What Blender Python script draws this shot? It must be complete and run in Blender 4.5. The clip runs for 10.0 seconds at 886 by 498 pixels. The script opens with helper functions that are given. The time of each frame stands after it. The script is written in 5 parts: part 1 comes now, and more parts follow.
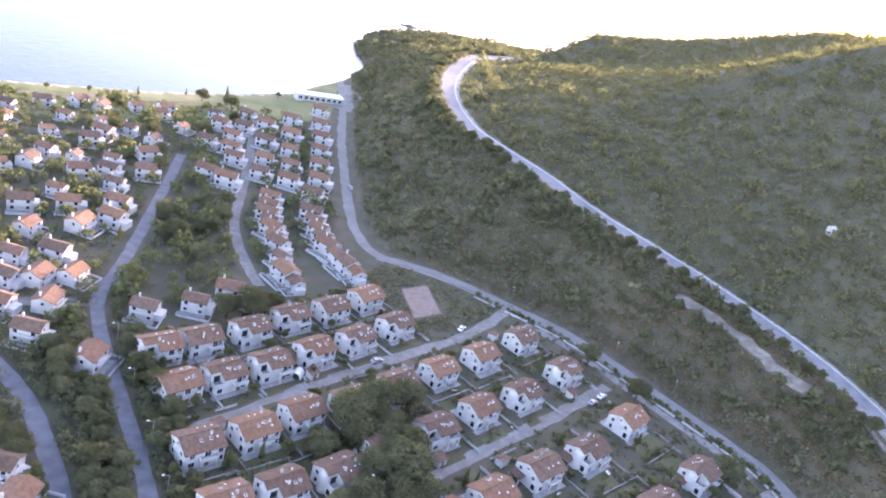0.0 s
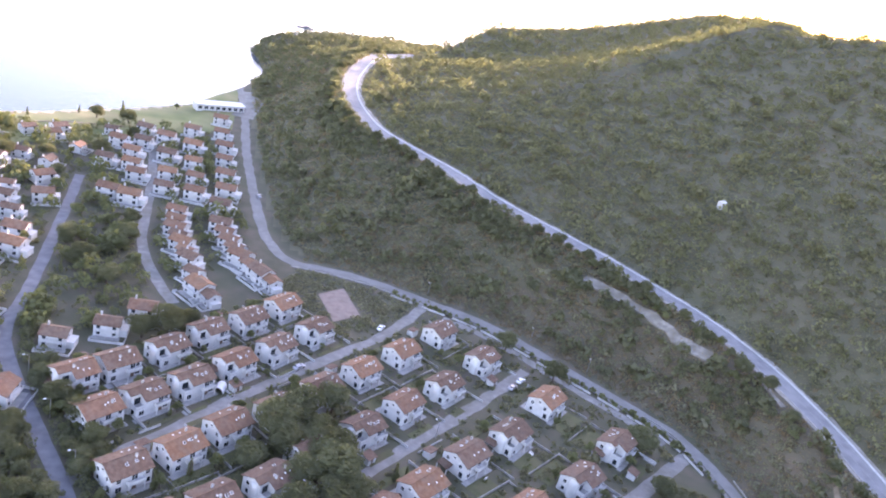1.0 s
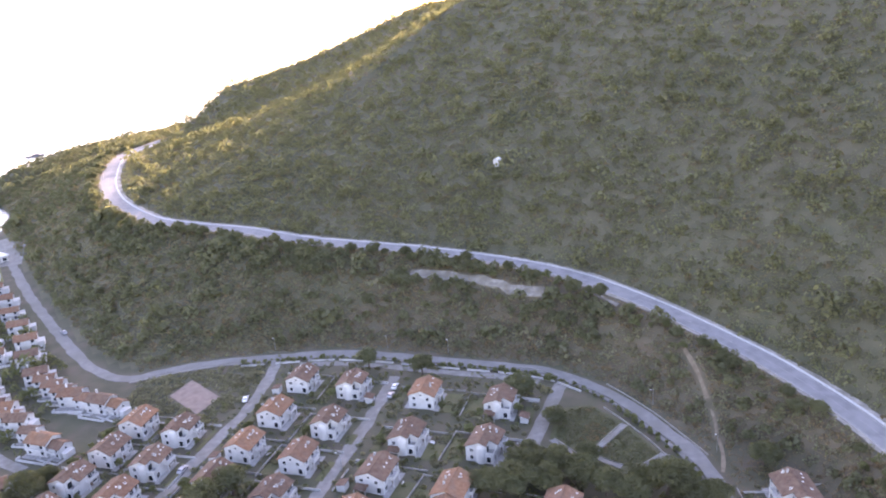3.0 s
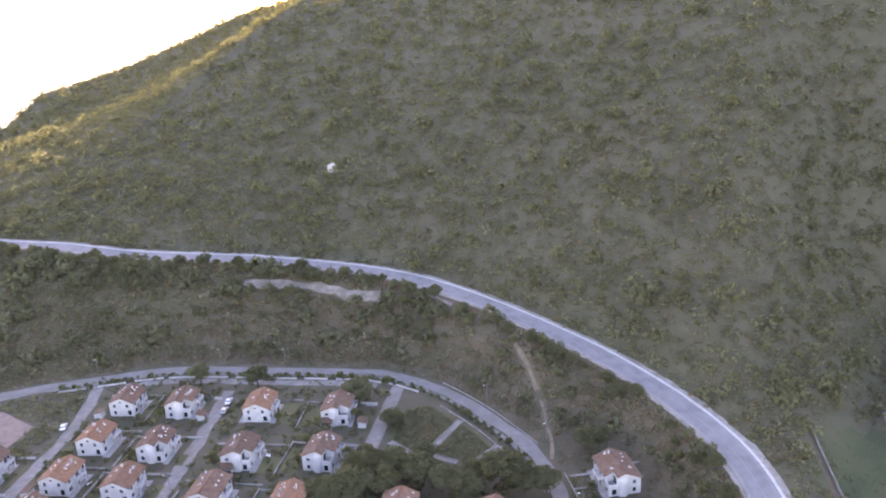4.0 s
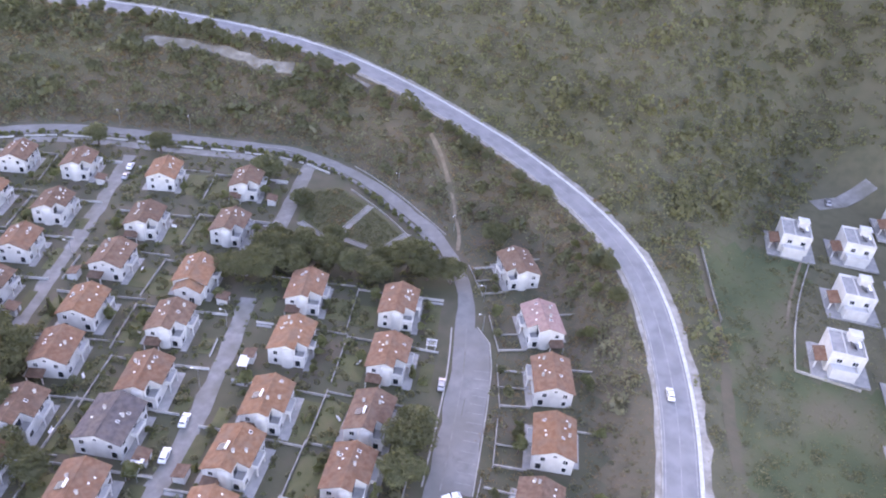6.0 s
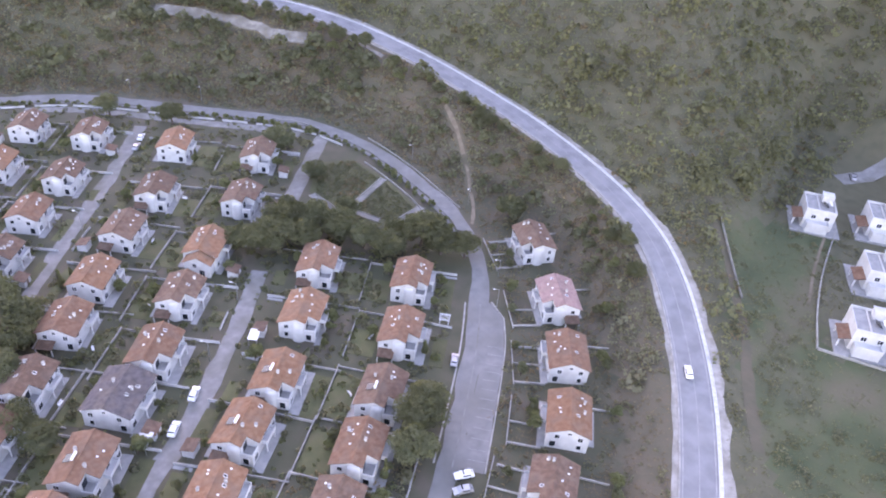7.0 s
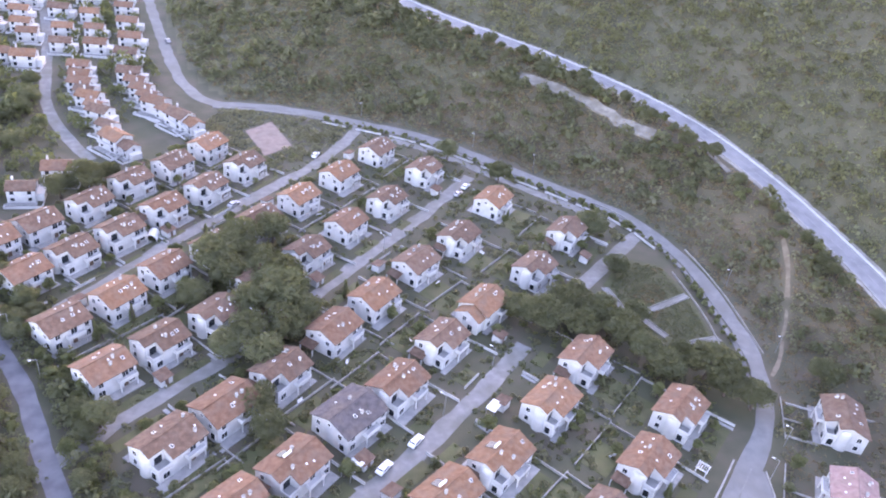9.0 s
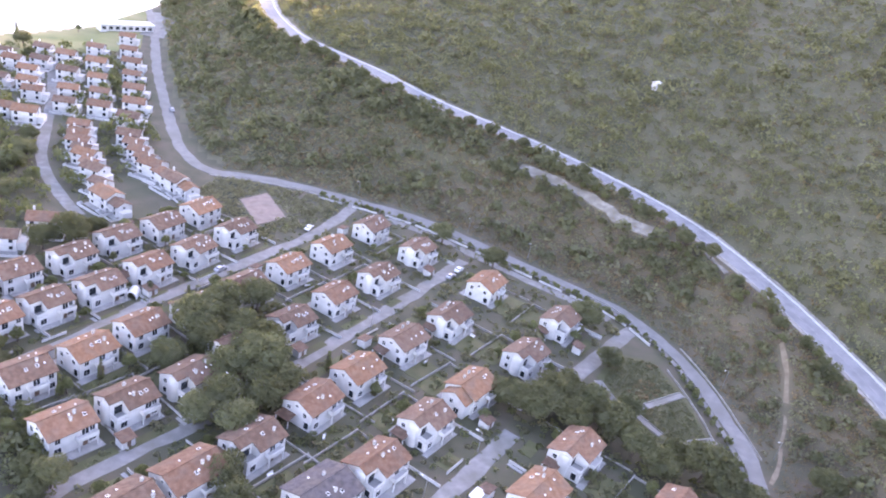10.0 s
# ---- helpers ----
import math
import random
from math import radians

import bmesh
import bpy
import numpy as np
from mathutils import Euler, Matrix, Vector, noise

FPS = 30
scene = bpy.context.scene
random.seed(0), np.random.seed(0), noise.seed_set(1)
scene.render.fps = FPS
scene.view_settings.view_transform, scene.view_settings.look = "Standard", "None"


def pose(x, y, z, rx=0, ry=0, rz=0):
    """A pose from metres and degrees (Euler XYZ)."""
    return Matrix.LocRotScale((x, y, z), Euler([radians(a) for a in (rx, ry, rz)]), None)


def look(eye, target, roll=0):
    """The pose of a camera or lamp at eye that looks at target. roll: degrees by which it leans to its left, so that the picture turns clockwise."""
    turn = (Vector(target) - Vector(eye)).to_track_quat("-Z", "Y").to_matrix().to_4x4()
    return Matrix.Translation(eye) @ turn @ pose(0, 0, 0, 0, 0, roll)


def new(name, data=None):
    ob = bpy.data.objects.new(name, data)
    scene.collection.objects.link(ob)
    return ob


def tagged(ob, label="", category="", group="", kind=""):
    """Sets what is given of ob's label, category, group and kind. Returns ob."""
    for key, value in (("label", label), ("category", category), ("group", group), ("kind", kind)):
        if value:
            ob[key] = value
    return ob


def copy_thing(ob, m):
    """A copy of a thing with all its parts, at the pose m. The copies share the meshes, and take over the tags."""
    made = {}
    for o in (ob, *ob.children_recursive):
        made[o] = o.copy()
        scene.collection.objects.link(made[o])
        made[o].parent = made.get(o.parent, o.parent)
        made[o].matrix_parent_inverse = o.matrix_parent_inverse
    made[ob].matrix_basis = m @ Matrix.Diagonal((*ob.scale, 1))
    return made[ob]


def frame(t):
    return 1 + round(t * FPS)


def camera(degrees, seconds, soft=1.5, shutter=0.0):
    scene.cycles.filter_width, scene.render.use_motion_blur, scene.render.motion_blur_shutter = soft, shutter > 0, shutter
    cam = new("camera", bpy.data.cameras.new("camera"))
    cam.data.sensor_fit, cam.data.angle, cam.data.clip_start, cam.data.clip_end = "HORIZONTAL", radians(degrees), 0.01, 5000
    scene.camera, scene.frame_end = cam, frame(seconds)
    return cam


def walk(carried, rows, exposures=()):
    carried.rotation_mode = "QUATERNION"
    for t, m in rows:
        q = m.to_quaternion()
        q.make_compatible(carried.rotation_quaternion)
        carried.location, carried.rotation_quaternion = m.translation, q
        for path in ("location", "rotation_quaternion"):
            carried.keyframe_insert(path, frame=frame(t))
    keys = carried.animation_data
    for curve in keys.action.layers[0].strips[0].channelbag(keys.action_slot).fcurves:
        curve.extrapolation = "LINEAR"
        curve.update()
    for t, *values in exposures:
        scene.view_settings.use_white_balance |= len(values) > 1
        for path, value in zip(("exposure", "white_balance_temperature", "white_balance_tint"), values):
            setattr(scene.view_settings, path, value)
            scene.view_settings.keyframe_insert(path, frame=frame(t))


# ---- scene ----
cam = camera(59.0, 10.0, soft=2.0)
PATH = [
    (0, (-31.2, 2.6, 136.0), (-15.13, 92.91, 96.07), 16.65),
    (0.5, (-32.8, 3.8, 134.3), (-18.87, 94.70, 94.98), 15.66),
    (1, (-31.6, -2.1, 139.7), (-5.12, 86.67, 101.91), 14.74),
    (1.5, (-32.3, -5.5, 142.6), (10.32, 77.42, 106.32), 12.84),
    (2, (-34.7, -5.4, 141.5), (9.97, 76.76, 106.11), 11.00),
    (2.2, (-35.4, -5.7, 140.8), (9.29, 76.58, 105.73), 10.98),
    (3.3, (-38.1, -12.8, 137.0), (12.71, 67.04, 104.66), -8.44),
    (3.5, (-37.2, -13.5, 137.3), (17.70, 63.02, 103.66), -6.82),
    (4, (-32.7, -15.1, 136.3), (30.89, 55.01, 104.06), -2.62),
    (4.5, (-32.5, -16.0, 134.2), (36.18, 46.38, 96.88), 0.84),
    (5, (-36.7, -9.9, 140.2), (22.64, 42.52, 79.11), 1.69),
    (5.5, (-35.3, -7.1, 141.0), (27.81, 43.23, 81.96), 6.40),
    (5.7, (-34.6, -7.2, 140.7), (29.27, 43.93, 83.17), 6.71),
    (7, (-30.9, -5.5, 136.9), (30.39, 45.73, 76.64), 6.46),
    (7.5, (-29.0, -2.3, 138.4), (20.38, 54.80, 72.81), 4.51),
    (8, (-23.5, -2.8, 134.8), (9.81, 66.88, 71.22), 3.93),
    (8.5, (-19.9, -2.3, 131.4), (8.97, 72.88, 72.22), 6.51),
    (9, (-19.9, -1.6, 128.3), (11.66, 76.17, 73.90), 8.65),
    (9.5, (-19.5, -1.0, 123.4), (12.74, 81.18, 76.37), 10.09),
    (10, (-19.3, 0.5, 119.2), (13.91, 84.50, 76.21), 12.34),
]
walk(cam, [(t, look(eye, target, roll)) for t, eye, target, roll in PATH],
     exposures=[(0.0, 3.6, 6880, 42), (2.0, 3.6, 7150, 45), (3.5, 3.5, 7450, 46), (4.0, 3.5, 7550, 48), (4.5, 3.45, 7550, 48), (5.0, 3.45, 7500, 48), (5.5, 3.7, 7450, 47), (7.0, 3.8, 7530, 48), (8.0, 3.9, 7280, 46), (9.0, 4.03, 7280, 47), (10.0, 4.03, 7330, 47)])

# ---- world and sun ----
SUN_AZ, SUN_EL = 40.0, 8.5
world = bpy.data.worlds.new("sky")
scene.world = world
world.use_nodes = True
wn = world.node_tree.nodes
sky = wn.new("ShaderNodeTexSky")
sky.sky_type = "NISHITA"
sky.sun_disc = False
sky.sun_elevation, sky.sun_rotation = radians(SUN_EL), radians(SUN_AZ)
sky.air_density, sky.dust_density, sky.ozone_density = 1.0, 1.0, 1.5
wn["Background"].inputs["Strength"].default_value = 0.12
world.node_tree.links.new(sky.outputs["Color"], wn["Background"].inputs["Color"])
sun_data = bpy.data.lights.new("sun", "SUN")
sun_data.energy, sun_data.angle, sun_data.color = 1.7, radians(0.6), (1.0, 0.91, 0.78)
sun = new("sun", sun_data)
ce = math.cos(radians(SUN_EL))
sun.matrix_world = look((900 * math.sin(radians(SUN_AZ)) * ce, 900 * math.cos(radians(SUN_AZ)) * ce, 900 * math.sin(radians(SUN_EL))), (0, 0, 0))


# ---- materials ----
def mat(name, colors, scale, rough=0.85, bump=0.0, bump_scale=None, detail=6.0, metal=0.0, rand=0.0, spread=(0.35, 0.65), second=None, spec=None):
    """Noise between colours, a second coarser stain layer, bump and a per-object shift."""
    m = bpy.data.materials.new(name)
    m.use_nodes = True
    nt = m.node_tree
    bsdf = nt.nodes["Principled BSDF"]
    bsdf.inputs["Roughness"].default_value, bsdf.inputs["Metallic"].default_value = rough, metal
    if spec is not None:
        bsdf.inputs["Specular IOR Level"].default_value = spec
    co = nt.nodes.new("ShaderNodeNewGeometry")
    no = nt.nodes.new("ShaderNodeTexNoise")
    no.inputs["Scale"].default_value, no.inputs["Detail"].default_value = scale, detail
    nt.links.new(co.outputs["Position"], no.inputs["Vector"])
    ramp = nt.nodes.new("ShaderNodeValToRGB")
    el = ramp.color_ramp.elements
    while len(el) < len(colors):
        el.new(0.5)
    for i, c in enumerate(colors):
        el[i].position = spread[0] + (spread[1] - spread[0]) * i / max(1, len(colors) - 1)
        el[i].color = (*c, 1)
    nt.links.new(no.outputs["Fac"], ramp.inputs["Fac"])
    out = ramp.outputs["Color"]
    if second:
        n2 = nt.nodes.new("ShaderNodeTexNoise")
        n2.inputs["Scale"].default_value, n2.inputs["Detail"].default_value = second[1], 4.0
        nt.links.new(co.outputs["Position"], n2.inputs["Vector"])
        mr = nt.nodes.new("ShaderNodeMapRange")
        mr.inputs["From Min"].default_value, mr.inputs["From Max"].default_value = 0.45, 0.68
        nt.links.new(n2.outputs["Fac"], mr.inputs["Value"])
        mul = nt.nodes.new("ShaderNodeMath")
        mul.operation = "MULTIPLY"
        mul.inputs[1].default_value = second[2]
        nt.links.new(mr.outputs["Result"], mul.inputs[0])
        mx = nt.nodes.new("ShaderNodeMixRGB")
        mx.inputs["Color2"].default_value = (*second[0], 1)
        nt.links.new(mul.outputs["Value"], mx.inputs["Fac"])
        nt.links.new(out, mx.inputs["Color1"])
        out = mx.outputs["Color"]
    if rand:
        info = nt.nodes.new("ShaderNodeObjectInfo")
        hsv = nt.nodes.new("ShaderNodeHueSaturation")
        mr = nt.nodes.new("ShaderNodeMapRange")
        mr.inputs["To Min"].default_value, mr.inputs["To Max"].default_value = 1 - rand, 1 + rand
        nt.links.new(info.outputs["Random"], mr.inputs["Value"])
        nt.links.new(mr.outputs["Result"], hsv.inputs["Value"])
        nt.links.new(out, hsv.inputs["Color"])
        out = hsv.outputs["Color"]
    nt.links.new(out, bsdf.inputs["Base Color"])
    if bump:
        b = nt.nodes.new("ShaderNodeBump")
        b.inputs["Strength"].default_value, b.inputs["Distance"].default_value = bump, 0.1
        n3 = nt.nodes.new("ShaderNodeTexNoise")
        n3.inputs["Scale"].default_value = bump_scale or scale * 3
        nt.links.new(co.outputs["Position"], n3.inputs["Vector"])
        nt.links.new(n3.outputs["Fac"], b.inputs["Height"])
        nt.links.new(b.outputs["Normal"], bsdf.inputs["Normal"])
    return m


def leaf_mat(name, a, b, rand=0.25):
    """Leaves: colour by clump and by tree, light coming through."""
    m = mat(name, [a, b], 0.35, rough=0.7, rand=rand, spread=(0.3, 0.7), spec=0.2)
    nt = m.node_tree
    tr = nt.nodes.new("ShaderNodeBsdfTranslucent")
    tr.inputs["Color"].default_value = (b[0] * 1.3, b[1] * 1.3, b[2] * 0.8, 1)
    mix = nt.nodes.new("ShaderNodeMixShader")
    mix.inputs["Fac"].default_value = 0.45
    nt.links.new(nt.nodes["Principled BSDF"].outputs["BSDF"], mix.inputs[1])
    nt.links.new(tr.outputs["BSDF"], mix.inputs[2])
    nt.links.new(mix.outputs["Shader"], nt.nodes["Material Output"].inputs["Surface"])
    return m


def tile_mat(name, colors):
    """Rows of clay pantiles running down the slope, with lichen and faded patches."""
    m = mat(name, colors, 0.9, rough=0.9, rand=0.12, second=((0.16, 0.12, 0.095), 0.35, 0.45))
    nt = m.node_tree
    tc = nt.nodes.new("ShaderNodeTexCoord")
    wave = nt.nodes.new("ShaderNodeTexWave")
    wave.bands_direction = "X"
    wave.inputs["Scale"].default_value, wave.inputs["Distortion"].default_value = 1.3, 0.4
    nt.links.new(tc.outputs["Object"], wave.inputs["Vector"])
    b = nt.nodes.new("ShaderNodeBump")
    b.inputs["Strength"].default_value, b.inputs["Distance"].default_value = 0.6, 0.06
    nt.links.new(wave.outputs["Fac"], b.inputs["Height"])
    nt.links.new(b.outputs["Normal"], nt.nodes["Principled BSDF"].inputs["Normal"])
    return m


M = {
    "scrub": mat("scrub_soil", [(0.072, 0.0736, 0.0407), (0.09, 0.0864, 0.0488), (0.101, 0.0944, 0.0555)], 0.25, bump=0.6, bump_scale=0.8, second=((0.108, 0.092, 0.0555), 0.02, 0.5)),
    "bank": mat("bank_soil", [(0.082, 0.074, 0.045), (0.1, 0.085, 0.053), (0.118, 0.093, 0.06)], 0.25, bump=0.6, bump_scale=0.8, second=((0.085, 0.08, 0.048), 0.03, 0.6)),
    "garden": mat("garden_soil", [(0.055, 0.056, 0.031), (0.075, 0.07, 0.042), (0.098, 0.08, 0.056)], 0.12, bump=0.5, bump_scale=2.0, second=((0.06, 0.066, 0.032), 0.05, 0.7)),
    "field": mat("field_grass", [(0.045, 0.062, 0.024), (0.068, 0.082, 0.034), (0.10, 0.09, 0.05)], 0.06, bump=0.4, bump_scale=2.0, second=((0.13, 0.11, 0.07), 0.04, 0.5)),
    "meadow": mat("meadow_grass", [(0.09, 0.12, 0.035), (0.14, 0.16, 0.05), (0.2, 0.19, 0.08)], 0.05, bump=0.4, bump_scale=2.0, second=((0.25, 0.22, 0.12), 0.02, 0.5)),
    "sand": mat("beach_sand", [(0.38, 0.32, 0.23), (0.5, 0.43, 0.32)], 0.3),
    "lawn": mat("lawn_grass", [(0.068, 0.0739, 0.0285), (0.092, 0.0941, 0.039)], 0.4, bump=0.5, bump_scale=8.0, rand=0.2, second=((0.108, 0.0924, 0.0488), 0.25, 0.55)),
    "asphalt": mat("road_asphalt", [(0.17, 0.17, 0.178), (0.23, 0.23, 0.238)], 0.25, rough=0.8, bump=0.2, bump_scale=20.0, second=((0.255, 0.255, 0.255), 0.08, 0.5)),
    "lane": mat("lane_asphalt", [(0.115, 0.115, 0.127), (0.172, 0.172, 0.184)], 0.3, rough=0.8, bump=0.2, bump_scale=20.0),
    "street": mat("street_concrete", [(0.165, 0.16, 0.15), (0.2, 0.195, 0.187), (0.245, 0.24, 0.23)], 0.45, bump=0.4, bump_scale=3.0, spread=(0.3, 0.7), second=((0.12, 0.115, 0.09), 0.13, 0.65)),
    "ring": mat("ring_asphalt", [(0.15, 0.148, 0.143), (0.18, 0.178, 0.172), (0.215, 0.21, 0.202)], 0.4, rough=0.8, bump=0.3, bump_scale=8.0, spread=(0.3, 0.7), second=((0.12, 0.115, 0.1), 0.1, 0.55)),
    "gravel": mat("gravel_verge", [(0.24, 0.224, 0.2), (0.36, 0.336, 0.304)], 0.5, bump=0.6, bump_scale=4.0, second=((0.128, 0.112, 0.08), 0.15, 0.6)),
    "dirt": mat("dirt_track", [(0.144, 0.108, 0.072), (0.216, 0.173, 0.122)], 0.4, bump=0.5),
    "clay": mat("court_clay", [(0.192, 0.136, 0.112), (0.264, 0.2, 0.168)], 0.4, second=((0.2, 0.16, 0.136), 0.2, 0.5)),
    "plaster": mat("white_plaster", [(0.48, 0.48, 0.48), (0.576, 0.576, 0.568)], 0.4, rough=0.9, bump=0.15, bump_scale=8.0, rand=0.06, second=((0.4, 0.384, 0.36), 0.5, 0.35)),
    "concrete": mat("wall_concrete", [(0.27, 0.259, 0.24), (0.39, 0.375, 0.345)], 0.6, bump=0.3, second=((0.225, 0.21, 0.188), 0.4, 0.5)),
    "paving": mat("terrace_paving", [(0.24, 0.24, 0.24), (0.33, 0.324, 0.312)], 0.6, bump=0.2),
    "wood": mat("brown_shutter_wood", [(0.10, 0.06, 0.04), (0.16, 0.10, 0.07)], 2.0, rough=0.6),
    "frame": mat("window_frame", [(0.6, 0.6, 0.6), (0.7, 0.7, 0.7)], 2.0, rough=0.5),
    "metal": mat("galvanised_metal", [(0.35, 0.36, 0.37), (0.5, 0.5, 0.5)], 3.0, rough=0.45, metal=0.8),
    "bark": mat("bark", [(0.08, 0.06, 0.045), (0.16, 0.12, 0.09)], 2.0, bump=0.6),
    "rock": mat("pale_rock", [(0.17, 0.153, 0.132), (0.306, 0.289, 0.255)], 0.6, bump=0.9, second=((0.119, 0.102, 0.0723), 0.3, 0.85)),
    "rubber": mat("tyre_rubber", [(0.02, 0.02, 0.02), (0.03, 0.03, 0.03)], 3.0),
    "carpaint": mat("white_car_paint", [(0.75, 0.75, 0.75), (0.8, 0.8, 0.8)], 2.0, rough=0.3),
    "carpaint_grey": mat("silver_car_paint", [(0.4, 0.4, 0.42), (0.45, 0.45, 0.47)], 2.0, rough=0.3, metal=0.5),
    "tank": mat("white_enamel", [(0.75, 0.75, 0.75), (0.82, 0.82, 0.82)], 2.0, rough=0.4),
    "panel": mat("solar_glass", [(0.015, 0.015, 0.02), (0.03, 0.03, 0.04)], 3.0, rough=0.15),
    "canvas": mat("white_canvas", [(0.637, 0.637, 0.637), (0.697, 0.697, 0.697)], 1.0, rough=0.7),
    "paint": mat("road_paint", [(0.4, 0.4, 0.4), (0.544, 0.544, 0.536)], 1.2, rough=0.7),
}
glass = bpy.data.materials.new("window_glass")
glass.use_nodes = True
gb = glass.node_tree.nodes["Principled BSDF"]
gb.inputs["Base Color"].default_value, gb.inputs["Roughness"].default_value = (0.02, 0.025, 0.03, 1), 0.08
M["glass"] = glass
M["tile_orange"] = tile_mat("orange_clay_tiles", [(0.1897, 0.08984, 0.04799), (0.2278, 0.1125, 0.06324), (0.253, 0.1395, 0.08472)])
M["tile_brown"] = tile_mat("weathered_clay_tiles", [(0.106, 0.06008, 0.04111), (0.1367, 0.07793, 0.05236), (0.173, 0.1051, 0.07291)])
M["tile_red"] = tile_mat("dull_red_clay_tiles", [(0.1553, 0.07719, 0.04604), (0.1925, 0.09765, 0.05952), (0.2269, 0.1256, 0.081)])
M["tile_grey"] = tile_mat("dark_grey_shingles", [(0.068, 0.06, 0.064), (0.096, 0.084, 0.088), (0.12, 0.104, 0.108)])
M["tile_pink"] = tile_mat("pale_pink_metal_roof", [(0.24, 0.143, 0.135), (0.285, 0.18, 0.165), (0.3, 0.203, 0.188)])
# These three leaf greens are raised a quarter, haze put into the colour.
M["leaf_pine_hazed"] = leaf_mat("pine_needles_hazed", (0.0875, 0.0975, 0.0562), (0.15, 0.156, 0.0938))
M["leaf_olive_hazed"] = leaf_mat("olive_leaves_hazed", (0.1, 0.106, 0.0625), (0.175, 0.181, 0.112))
M["leaf_green_hazed"] = leaf_mat("garden_leaves_hazed", (0.1, 0.112, 0.0562), (0.169, 0.181, 0.0938))
# Scrub and hill leaves lightened to carry the sunward haze in their colour.
M["leaf_scrub_hazed"] = leaf_mat("scrub_leaves_hazed", (0.153, 0.145, 0.0972), (0.211, 0.204, 0.137))
M["leaf_hill_hazed"] = leaf_mat("hill_pine_hazed", (0.142, 0.143, 0.0808), (0.196, 0.196, 0.114))
M["leaf_dry"] = leaf_mat("dry_scrub", (0.17, 0.123, 0.0765), (0.238, 0.174, 0.111))
water = bpy.data.materials.new("sea_water")
water.use_nodes = True
nt = water.node_tree
wb = nt.nodes["Principled BSDF"]
wb.inputs["Base Color"].default_value, wb.inputs["Roughness"].default_value = (0.03, 0.06, 0.10, 1), 0.22
geo, nz, bp = nt.nodes.new("ShaderNodeNewGeometry"), nt.nodes.new("ShaderNodeTexNoise"), nt.nodes.new("ShaderNodeBump")
nz.inputs["Scale"].default_value, nz.inputs["Detail"].default_value = 0.25, 5.0
bp.inputs["Strength"].default_value, bp.inputs["Distance"].default_value = 0.35, 0.5
nt.links.new(geo.outputs["Position"], nz.inputs["Vector"])
nt.links.new(nz.outputs["Fac"], bp.inputs["Height"])
nt.links.new(bp.outputs["Normal"], wb.inputs["Normal"])
M["water"] = water


# ---- builders ----
def finish(name, bm, material, smooth=False):
    me = bpy.data.meshes.new(name)
    bm.to_mesh(me)
    bm.free()
    for m in material if isinstance(material, (list, tuple)) else [material]:
        me.materials.append(m)
    if smooth:
        me.polygons.foreach_set("use_smooth", [True] * len(me.polygons))
    return me


def part(name, bm, material, parent, label=""):
    """One mesh object under a thing or a part; a ready mesh may be given in place of a bmesh."""
    me = bm if isinstance(bm, bpy.types.Mesh) else finish(name, bm, material)
    ob = new(name, me)
    ob.parent = parent
    return tagged(ob, label)


def box(bm, x0, x1, y0, y1, z0, z1):
    vs = [bm.verts.new((x, y, z)) for z in (z0, z1) for x, y in ((x0, y0), (x1, y0), (x1, y1), (x0, y1))]
    for f in ((0, 3, 2, 1), (4, 5, 6, 7), (0, 1, 5, 4), (1, 2, 6, 5), (2, 3, 7, 6), (3, 0, 4, 7)):
        bm.faces.new([vs[i] for i in f])
    return vs


def boxes(*rows):
    bm = bmesh.new()
    for r in rows:
        box(bm, *r)
    return bm


def beam(bm, p, q, r0, r1, sides=6):
    p, q = Vector(p), Vector(q)
    quat = (q - p).to_track_quat("Z", "Y")
    ra = []
    for c, r in ((p, r0), (q, r1)):
        ra.append([bm.verts.new(c + quat @ Vector((r * math.cos(a), r * math.sin(a), 0))) for a in [2 * math.pi * i / sides for i in range(sides)]])
    for i in range(sides):
        bm.faces.new((ra[0][i], ra[0][(i + 1) % sides], ra[1][(i + 1) % sides], ra[1][i]))
    bm.faces.new(ra[1])
    bm.faces.new(ra[0][::-1])


# ---- terrain ----
MAIN = [(20, -30, 0), (60, 0, 1.5), (93.7, 19.9, 3), (110, 30.3, 4), (125.5, 42.2, 5), (140.5, 56.6, 7), (151.4, 71.5, 9), (159.7, 90.5, 10.5), (164.5, 109.8, 12), (168, 131.8, 13.5), (168.5, 156.8, 15.5), (167.7, 185.3, 17.5), (163, 216.8, 19.5), (154.5, 242, 20.5), (142, 264, 21.5),
        (128, 285.5, 22.5), (111, 306.5, 23.5), (89, 332.5, 25), (70, 362.5, 27), (50, 389, 28), (36, 412, 29), (29, 448, 30), (28.5, 486, 31), (37, 540, 31), (58, 610, 31), (100, 660, 30)]
RING = [(-38, 560), (-34, 520), (-31, 476), (-28.5, 424), (-24.6, 380), (-18.5, 326), (-12.5, 300), (-5, 289.5), (9, 287), (28, 281), (45, 271.5), (57, 265), (67, 259), (81, 246), (98, 225.5), (112, 209.5), (124, 193.5), (129, 178.5), (130.5, 164), (129.3, 149), (127.5, 137), (124.5, 123), (120, 113), (113.6, 102.3),
        (105.6, 93.7), (96.5, 86.8), (81, 75), (66.7, 65.2), (54, 57), (44, 51), (20, 36), (-20, 12)]
